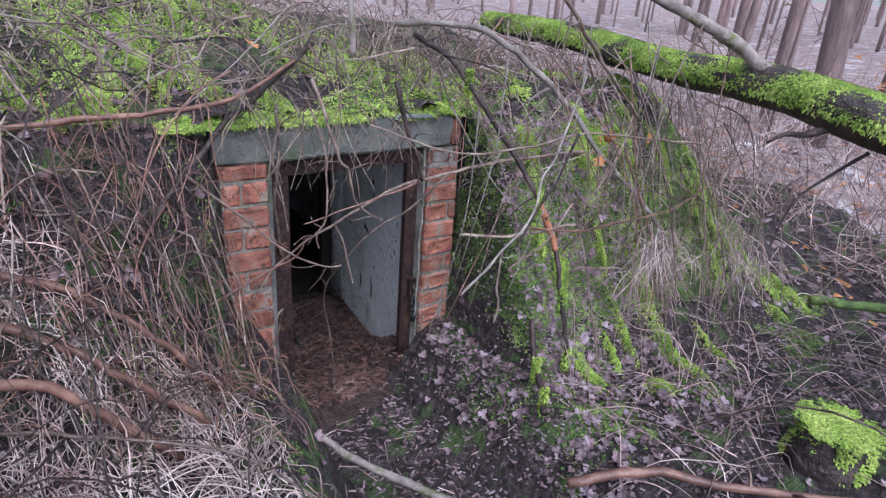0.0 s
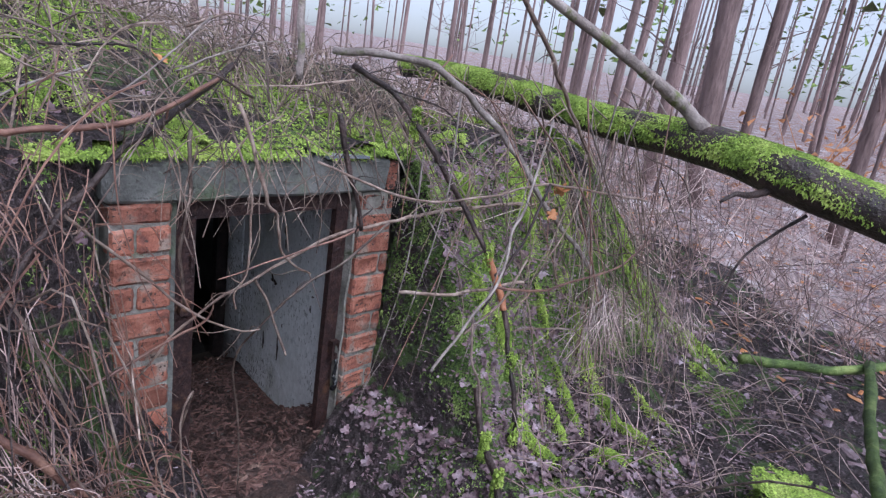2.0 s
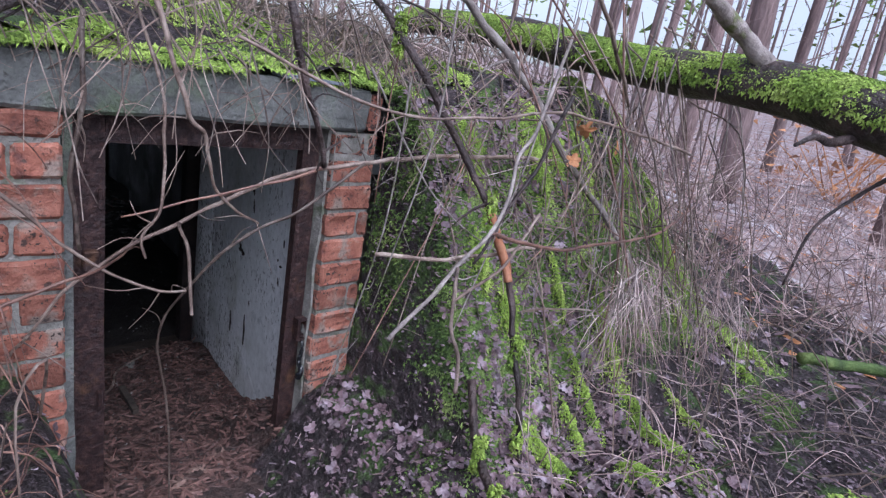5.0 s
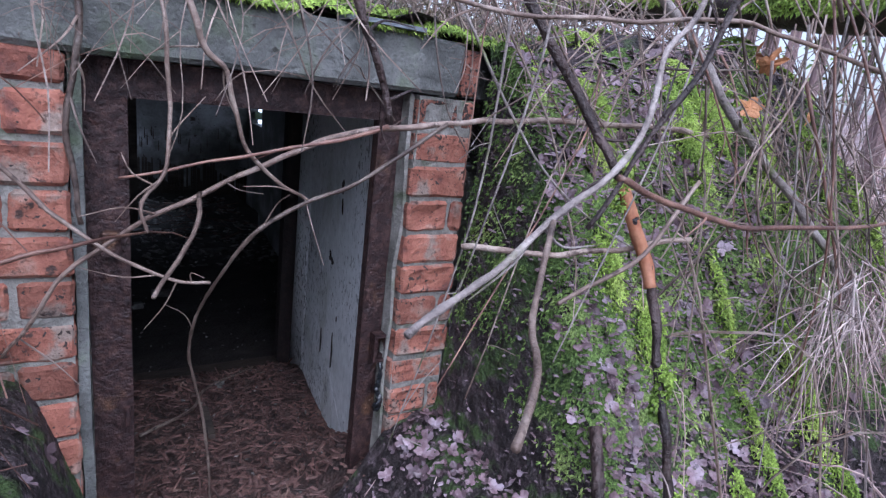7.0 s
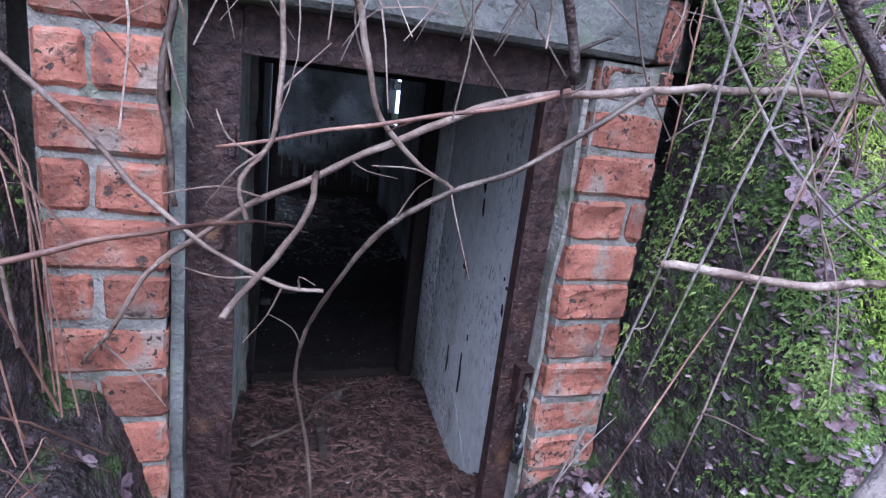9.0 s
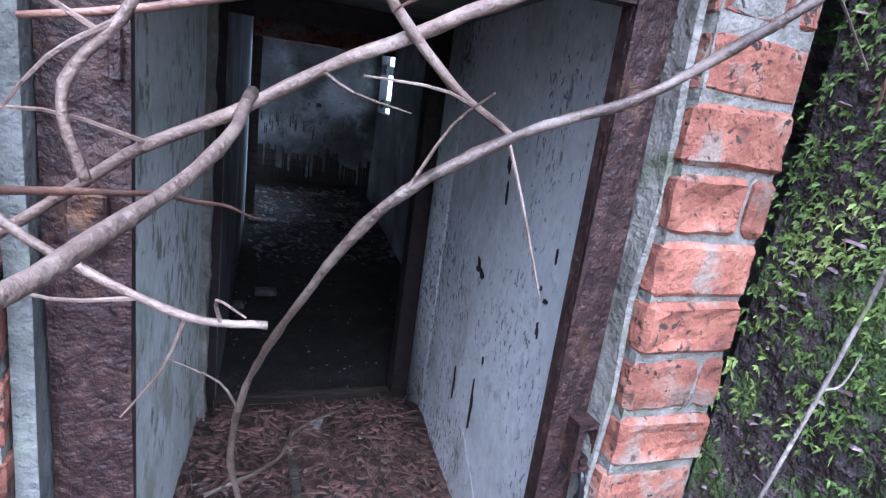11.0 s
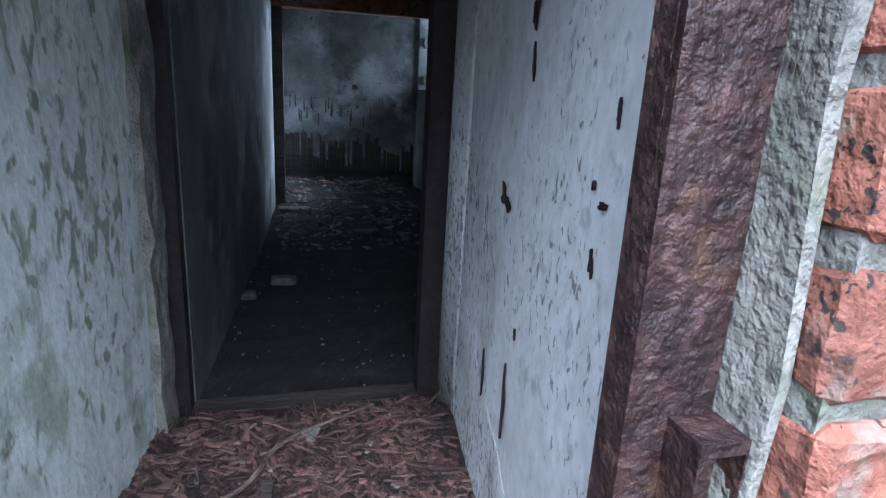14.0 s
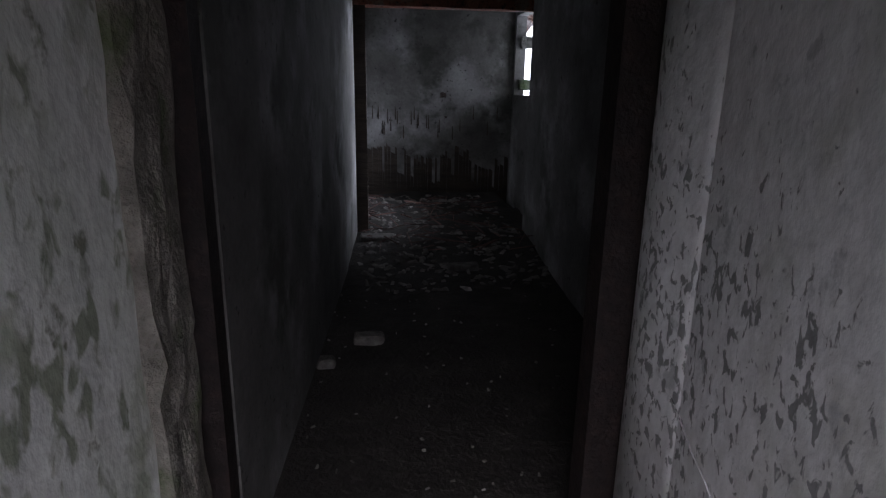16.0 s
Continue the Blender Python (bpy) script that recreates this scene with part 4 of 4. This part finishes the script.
# ---- dry stems, bracken and twigs nobody could count ----
def arcs(name, count, area, reach, rise, radius, material, label, seed, lift=0.0, keep=None):
    rr = random.Random(seed)
    pieces = []
    while len(pieces) < count:
        x, y = rr.uniform(area[0], area[1]), rr.uniform(area[2], area[3])
        a, L = rr.uniform(0, 6.283), rr.uniform(*reach)
        x2, y2 = x + math.cos(a) * L, y + math.sin(a) * L
        if keep and not (keep(x, y) and keep(x2, y2)):
            continue
        z1, z2 = height(x, y) + rr.uniform(0, lift), height(x2, y2) + rr.uniform(0, lift)
        h = rr.uniform(*rise)
        p = [Vector((x, y, z1)), Vector((x + (x2 - x) * 0.33, y + (y2 - y) * 0.33, max(z1, z2) * 0.4 + min(z1, z2) * 0.6 + h)), Vector((x + (x2 - x) * 0.7, y + (y2 - y) * 0.7, max(z1, z2) * 0.5 + min(z1, z2) * 0.5 + h * rr.uniform(0.4, 1.1))), Vector((x2, y2, z2))]
        p = [q + Vector((rr.gauss(0, 0.02), rr.gauss(0, 0.02), rr.gauss(0, 0.01))) for q in p]
        w = radius * rr.uniform(0.5, 1.5)
        pieces.append(tube(smooth_line(p, 3), w, w * 0.6, 4))
    return tagged(new(name, mesh_of(name, *join(*pieces), material)), label, "undergrowth", kind="stuff")


open_left = lambda x, y: not (x > -0.62 and y > -1.2) and not (x > -0.9 and y > -0.35) and not (x > -0.80 and y > -1.95)
arcs("dry_bracken", 2700, (-2.4, -0.30, -2.1, -0.45), (0.08, 0.48), (-0.01, 0.09), 0.0020, DRY, "tangle of dry pinkish-brown bracken and grass stems", 31, 0.05, open_left)
# the next two use darker bark to put the dense shade between stems into colour
arcs("bramble_tangle", 220, (-2.6, -0.55, -1.2, 0.1), (0.3, 0.9), (0.02, 0.25), 0.0034, BARK_DARK, "tangle of thin brown bramble stems on the bank", 32, 0.2, open_left)
arcs("pier_tangle", 300, (-1.7, -0.60, -0.8, 0.05), (0.08, 0.42), (0.0, 0.13), 0.0022, BARK_RED, "tangle of dead stems and bramble beside the brick pier", 36, 0.12, lambda x, y: x < -0.56 and not (x > -0.74 and y > -0.03))
arcs("pier_brambles", 28, (-1.8, -0.64, -0.75, 0.0), (0.2, 0.7), (0.05, 0.25), 0.0036, TWIG, "brown bramble stems leaning on the bank beside the pier", 37, 0.25, lambda x, y: x < -0.58 and not (x > -0.74 and y > -0.03))
open_right = lambda x, y: not (x < 0.72 and y > -0.85) and not x < 0.35
arcs("bank_stems", 260, (0.5, 3.0, -2.0, 0.6), (0.2, 0.7), (0.02, 0.16), 0.0024, DRY, "dry stems and roots over the mossy bank", 33, 0.04, open_right)
arcs("bank_brambles", 90, (0.75, 3.2, -1.8, 0.9), (0.4, 1.2), (0.1, 0.45), 0.0038, TWIG, "thin bare bramble shoots over the bank", 34, 0.1, open_right)
arcs("roof_twigs", 760, (-2.2, 1.9, 0.06, 1.6), (0.2, 0.8), (0.03, 0.30), 0.0030, TWIG, "bare grey twigs lying over the mossy roof", 35, 0.08, lambda x, y: y > 0.05)


def hanging(name, count, spots_, drop, radius, material, label, seed, single=False):
    rr = random.Random(seed)
    every = []
    for _ in range(count):
        pieces = []
        x0, x1, y0, y1, z0, z1 = spots_
        q = Vector((rr.uniform(x0, x1), rr.uniform(y0, y1), rr.uniform(z0, z1)))
        p = [q]
        d = Vector((rr.gauss(0, 0.5), rr.gauss(-0.2, 0.25), rr.uniform(-1.0, 0.2)))
        L = rr.uniform(*drop)
        for _ in range(3):
            d = (d + Vector((rr.gauss(0, 0.35), rr.gauss(0, 0.2), -0.35))).normalized()
            p.append(p[-1] + d * L / 3)
        w = radius * rr.uniform(0.6, 1.4)
        pieces.append(tube(smooth_line(p, 3), w, w * 0.5, 4))
        for _ in range(2):
            b = p[rr.randrange(1, 3)]
            e = Vector((rr.gauss(0, 1), rr.gauss(0, 0.5), rr.gauss(-0.2, 0.8))).normalized() * L * rr.uniform(0.15, 0.35)
            pieces.append(tube([b, b + e * 0.5 + Vector((0, 0, 0.01)), b + e], w * 0.6, w * 0.3, 4))
        if single:
            tagged(new(name, mesh_of(name, *join(*pieces), material)), label, "twig", label)
        every += pieces
    if not single:
        tagged(new(name, mesh_of(name, *join(*every), material)), label, "undergrowth", kind="stuff")


hanging("bare_twig", 60, (-0.75, 0.7, -0.25, 0.0, 1.42, 1.62), (0.2, 0.5), 0.0026, TWIG, "fine bare twigs hanging from the roof edge", 41, True)
hanging("bare_twig", 60, (0.8, 2.0, -0.9, -0.2, 1.0, 1.55), (0.25, 0.7), 0.0030, TWIG, "bare twigs hanging over the mossy bank", 42, True)
# darker bark here too, for the left bank's shade
hanging("bare_twig", 55, (-2.2, -0.75, -0.7, 0.0, 1.15, 1.75), (0.25, 0.7), 0.0026, BARK_RED, "bare twigs hanging over the bank beside the pier", 43, True)
hanging("dead_fern", 110, (1.22, 1.42, -1.0, -0.85, 0.75, 0.95), (0.25, 0.5), 0.0018, DRY, "hanging curtain of dead brown fern and roots", 44)
hanging("dead_fern_small", 80, (1.7, 2.2, -1.2, -0.9, 0.6, 0.95), (0.25, 0.5), 0.0020, DRY, "hanging tuft of dead brown fern", 45)

r2 = random.Random(64)
def bank_spot(x, y):
    return height(x, y) + 0.004


scatter("litter_bits", 2600, (0.3, 2.6, -1.9, -0.05), (0.010, 0.006, 0.002), LEAF, "small purplish leaf fragments on the earth bank", "leaf litter", 65, bank_spot)
scatter("pier_litter", 3200, (0.62, 1.5, -1.0, -0.03), (0.011, 0.008, 0.002), LEAF, "small purplish leaf fragments on the soil beside the pier", "leaf litter", 68, bank_spot)
scatter("litter_bits_entrance", 900, (-0.36, 0.5, -1.6, -0.08), (0.013, 0.006, 0.002), LEAF, "small dark leaf fragments before the entrance", "leaf litter", 66, bank_spot)
scatter("ground_twigs", 260, (-0.6, 2.6, -1.9, -0.08), (0.05, 0.002, 0.002), DRY, "short dry twigs lying on the soil", "twigs", 67, bank_spot)

rs = random.Random(303)
for k in range(64):
    a = Vector((rs.uniform(0.35, 2.3), rs.uniform(-0.9, -0.15), rs.uniform(1.35, 2.0)))
    b = Vector((max(0.25, a.x + rs.uniform(-0.9, 0.7)), a.y - rs.uniform(0.0, 0.45), 0))
    b.z = max(height(b.x, b.y), a.z - rs.uniform(0.5, 1.4))
    m = (a + b) / 2 + Vector((rs.gauss(0, 0.1), rs.gauss(0, 0.06), rs.gauss(0.06, 0.1)))
    stem("bramble_shoot", [a, m, b], rs.uniform(0.0028, 0.0055), 0.0018, rs.choice((TWIG, TWIG, BARK_GREY, BARK_RED)), "thin bare bramble shoot arching over the bank", "bramble", 5, 0.3, rs.randrange(2, 6), 400 + k)
for k in range(34):
    a = Vector((rs.uniform(-1.9, 0.6), rs.uniform(-0.25, 0.3), rs.uniform(1.55, 1.95)))
    b = a + Vector((rs.uniform(-0.6, 0.6), rs.uniform(-0.35, 0.1), rs.uniform(-0.5, 0.15)))
    m = (a + b) / 2 + Vector((rs.gauss(0, 0.08), rs.gauss(0, 0.05), rs.gauss(0.05, 0.08)))
    stem("bramble_shoot", [a, m, b], rs.uniform(0.0028, 0.006), 0.0018, rs.choice((TWIG, TWIG, BARK_GREY, BARK_DARK)), "thin bare twig lying over the mossy roof edge", "bramble", 5, 0.3, rs.randrange(2, 6), 500 + k)

# ---- fallen leaves ----
leaves_v, leaves_f = [], []
proto = [leaf_mesh("fallen_leaf", 0.030, LEAF, 0.5, 3, s) for s in range(4)]
for k_ in range(2800):
    x, y = (r.uniform(-2.2, 3.4), r.uniform(-2.4, 0.9)) if k_ % 2 else (r.uniform(0.3, 1.6), r.uniform(-1.6, -0.05))
    if y > -0.02 and -0.75 < x < 0.66 and r.random() < 0.7:
        continue
    if -0.5 < x < 0.3 and y > -1.2 and r.random() < 0.6:
        continue
    me = proto[r.randrange(4)]
    m = Matrix.Translation((x, y, height(x, y) + 0.012)) @ normal_at(x, y).to_track_quat("Z", "Y").to_matrix().to_4x4() @ Euler((r.gauss(0, 0.35), r.gauss(0, 0.35), r.uniform(0, 6.3))).to_matrix().to_4x4() @ Matrix.Scale(r.choice((0.3, 0.4, 0.5, 0.7, 0.9, 1.2, 1.4)), 4)
    k = len(leaves_v)
    leaves_v += [tuple(m @ q.co) for q in me.vertices]
    leaves_f += [tuple(i + k for i in p.vertices) for p in me.polygons]
tagged(new("fallen_leaves", mesh_of("fallen_leaves", leaves_v, leaves_f, LEAF)), "dead purplish-brown leaves scattered over the ground", "leaves", kind="stuff")
oak = leaf_mesh("oak_leaf", 0.050, LEAF_ORANGE, 0.35, 5, 7)
for x, y, z, a, b in ((0.90, -0.75, 1.40, 80, 15), (0.93, -0.75, 1.28, 75, -10), (0.98, -0.74, 1.39, 70, 40), (-0.47, 0.2, 1.72, 30, 10), (1.62, -0.55, 1.30, 60, 80)):
    o = tagged(new("oak_leaf", oak), "curled orange-brown oak leaf caught on a twig", "leaf", "oak leaves")
    o.matrix_world = pose(x, y, z, a, b, b * 2)
slate = tagged(new("slate", mesh_of("slate", *rough(*box(0.16, 0.40, -0.04, 0.06, 1.392, 1.404), 2, 0.006, 9), SLATE)), "thin wet slate lying on the lintel", "slate")


# ---- woodland ----
def tree_thing(x, y, rad, tall, seed, label, tilt=0.03):
    rr = random.Random(seed)
    z = height(x, y) - 0.1
    th = tagged(new("tree"), label, "tree", "woodland trees")
    th.location = (x, y, z)
    tip = Vector((rr.gauss(0, tilt) * tall, rr.gauss(0, tilt) * tall, tall))
    line = smooth_line([Vector((0, 0, -0.2)), tip * 0.33 + Vector((rr.gauss(0, 0.08), rr.gauss(0, 0.08), 0)), tip * 0.66, tip], 4)
    part("trunk", mesh_of("trunk", *tube(line, rad, rad * 0.25, 9, 0.15, seed), PINE, True), th)
    pieces = []
    for _ in range(14 if rad > 0.07 else 9):
        t = rr.uniform(0.12, 0.95)
        q = tip * t
        a, L = rr.uniform(0, 6.283), (1 - t * 0.6) * rr.uniform(0.5, 1.6)
        e = q + Vector((math.cos(a) * L, math.sin(a) * L, L * rr.uniform(0.1, 0.7)))
        pieces.append(tube([q, (q + e) / 2 + Vector((0, 0, rr.uniform(-0.1, 0.1))), e], rad * 0.14, 0.004, 5))
        for _ in range(3):
            s = q + (e - q) * rr.uniform(0.4, 0.9)
            u = s + Vector((rr.gauss(0, 0.3), rr.gauss(0, 0.3), rr.gauss(0.15, 0.2)))
            pieces.append(tube([s, (s + u) / 2, u], 0.006, 0.002, 4))
    part("crown", mesh_of("crown", *join(*pieces), PINE), th, "bare winter limbs")
    return th


for x, y, rad in ((8.7, 2.1, 0.14), (7.6, 0.85, 0.17), (13.6, 2.1, 0.13), (13.5, 5.6, 0.13), (10.6, 3.9, 0.10), (9.4, -0.8, 0.12)):
    tree_thing(x, y, rad, 16, int(x * 10), "tall reddish-brown pine trunk in the open wood")
rt = random.Random(77)
for i in range(34):
    a, d = rt.uniform(-0.5, 1.15), rt.uniform(5.5, 36)
    tree_thing(0.3 + math.cos(a) * d, -1 + math.sin(a) * d, rt.uniform(0.012, 0.035) if d < 14 else rt.uniform(0.04, 0.10), rt.uniform(5, 8) if d < 13 else rt.uniform(12, 18), 100 + i, "slim bare tree in the winter wood", 0.04)
pieces, needles = [], []
for i in range(330):
    # every second tree goes anywhere round the circle: unseen ones added to block low sky
    a, d = rt.uniform(-0.7, 1.7) if i % 2 else rt.uniform(0, 6.283), rt.uniform(24, 70)
    x, y = math.cos(a) * d, math.sin(a) * d
    z, w, h = height(x, y), rt.uniform(0.05, 0.15), rt.uniform(13, 22)
    pieces.append(tube([(x, y, z - 0.3), (x + rt.gauss(0, 0.3), y + rt.gauss(0, 0.3), z + h)], w, w * 0.3, 6))
    if i % 5 == 0:
        for k in range(150):
            t = rt.random()
            b, q = rt.uniform(0, 6.283), (1.1 - t) * rt.uniform(0.4, 2.6)
            c = Vector((x + math.cos(b) * q, y + math.sin(b) * q, z + 1.5 + t * (h - 1.5)))
            s = rt.uniform(0.12, 0.36)
            needles.append(([tuple(c + Vector((rt.gauss(0, s), rt.gauss(0, s), rt.gauss(0, s * 0.5)))) for _ in range(3)], [(0, 1, 2)]))
tagged(new("far_woods", mesh_of("far_woods", *join(*pieces), PINE)), "distant crowded trunks of the winter wood, with unseen ones added to block low sky", "woods", kind="stuff")
tagged(new("far_foliage", mesh_of("far_foliage", *join(*needles), MOSS_DARK)), "distant dark green conifer boughs, with unseen ones added to block low sky", "woods", kind="stuff")
shrub = []
for i in range(260):
    c = Vector((11.5 + rt.gauss(0, 0.7), 0.2 + rt.gauss(0, 0.9), height(11.5, 0.2) + abs(rt.gauss(0.7, 0.5))))
    shrub.append(([tuple(c + Vector((rt.gauss(0, 0.07), rt.gauss(0, 0.07), rt.gauss(0, 0.05)))) for _ in range(3)], [(0, 1, 2)]))
shrub += [tube([(11.5 + rt.gauss(0, 0.2), 0.2 + rt.gauss(0, 0.2), height(11.5, 0.2) - 0.1), (11.5 + rt.gauss(0, 0.8), 0.2 + rt.gauss(0, 0.8), height(11.5, 0.2) + rt.uniform(0.8, 1.9))], 0.02, 0.005, 5) for _ in range(14)]
tagged(new("beech_shrub", mesh_of("beech_shrub", *join(*shrub), LEAF_ORANGE)), "young beech holding rusty orange winter leaves", "shrub")

# pale brushwood between the trees
rb = random.Random(91)
pieces = []
for _ in range(2300):
    a, d = rb.uniform(-0.55, 1.3), 3.3 + 14 * rb.random() ** 1.6
    x, y = 0.6 + math.cos(a) * d, -1.0 + math.sin(a) * d
    if x < 2.9 and y < 7.5:
        continue
    L = rb.uniform(0.3, 1.5)
    p = [Vector((x, y, height(x, y) - 0.05))]
    w = Vector((rb.gauss(0, 0.5), rb.gauss(0, 0.5), rb.uniform(0.3, 1.0))).normalized()
    for _ in range(3):
        p.append(p[-1] + w * L / 3)
        w = (w + Vector((rb.gauss(0, 0.3), rb.gauss(0, 0.3), rb.gauss(-0.1, 0.2)))).normalized()
    pieces.append(tube(p, 0.006, 0.002, 4))
    for _ in range(2):
        b = p[rb.randrange(1, 3)]
        pieces.append(tube([b, b + Vector((rb.gauss(0, 0.2), rb.gauss(0, 0.2), rb.gauss(0.1, 0.15)))], 0.004, 0.0015, 4))
tagged(new("brushwood", mesh_of("brushwood", *join(*pieces), DRY)), "pale leafless brushwood on the forest floor", "undergrowth", kind="stuff")

scatter("wood_leaves", 6000, (2.4, 13.0, -5.0, 9.0), (0.045, 0.03, 0.004), LEAF, "fallen brown leaves over the forest floor", "leaf litter", 92, height)
scatter("beech_leaves", 1500, (3.0, 14.0, -4.0, 9.0), (0.045, 0.03, 0.004), LEAF_ORANGE, "fallen rusty orange beech leaves on the forest floor", "leaf litter", 93, height)

# a fine dense moss close beside the pier
rm = random.Random(717)
near = []
while len(near) < 15000:
    x, y = rm.uniform(0.64, 1.25), rm.uniform(-0.85, -0.01)
    z = height(x, y)
    if noise.noise(Vector((x, y, z)) * 6.5) + 0.5 * noise.noise(Vector((x, y, z)) * 17) < 0.13:
        continue
    near.append((Vector((x, y, z - 0.003)), normal_at(x, y)))
tagged(new("pier_moss", mesh_of("pier_moss", *fronds(near, 0.011, 0.0019, 8, 5), MOSS_DARK)), "fine dense green moss on the earth beside the pier", "moss", kind="stuff")

# mossy stump at the foot of the bank
stump = tagged(new("tree_stump"), "low rotten tree stump covered with bright moss", "stump")
SX, SY = 1.42, -1.98
sz = height(SX, SY)
part("body", mesh_of("body", *tube([(SX, SY, sz - 0.08), (SX, SY, sz + 0.05), (SX + 0.01, SY, sz + 0.16), (SX + 0.01, SY, sz + 0.20)], 0.20, 0.13, 16, 0.5), BARK_DARK, True), stump)
sp = []
for _ in range(2600):
    a, t = rm.uniform(0, 6.283), rm.random()
    rad = 0.20 - 0.07 * t
    if rm.random() < 0.5:
        rad *= rm.random() ** 0.5
        t = 1.0
    if noise.noise(Vector((math.cos(a) * 2, math.sin(a) * 2, t * 2))) < -0.25:
        continue
    sp.append((Vector((SX + rad * math.cos(a), SY + rad * math.sin(a), sz - 0.05 + 0.25 * t)), Vector((math.cos(a) * (1 - t) + 0.01, math.sin(a) * (1 - t), 0.4 + t)).normalized()))
part("moss", mesh_of("moss", *fronds(sp, 0.022, 0.005, 12, 5), MOSS), stump, "bright yellow-green moss")
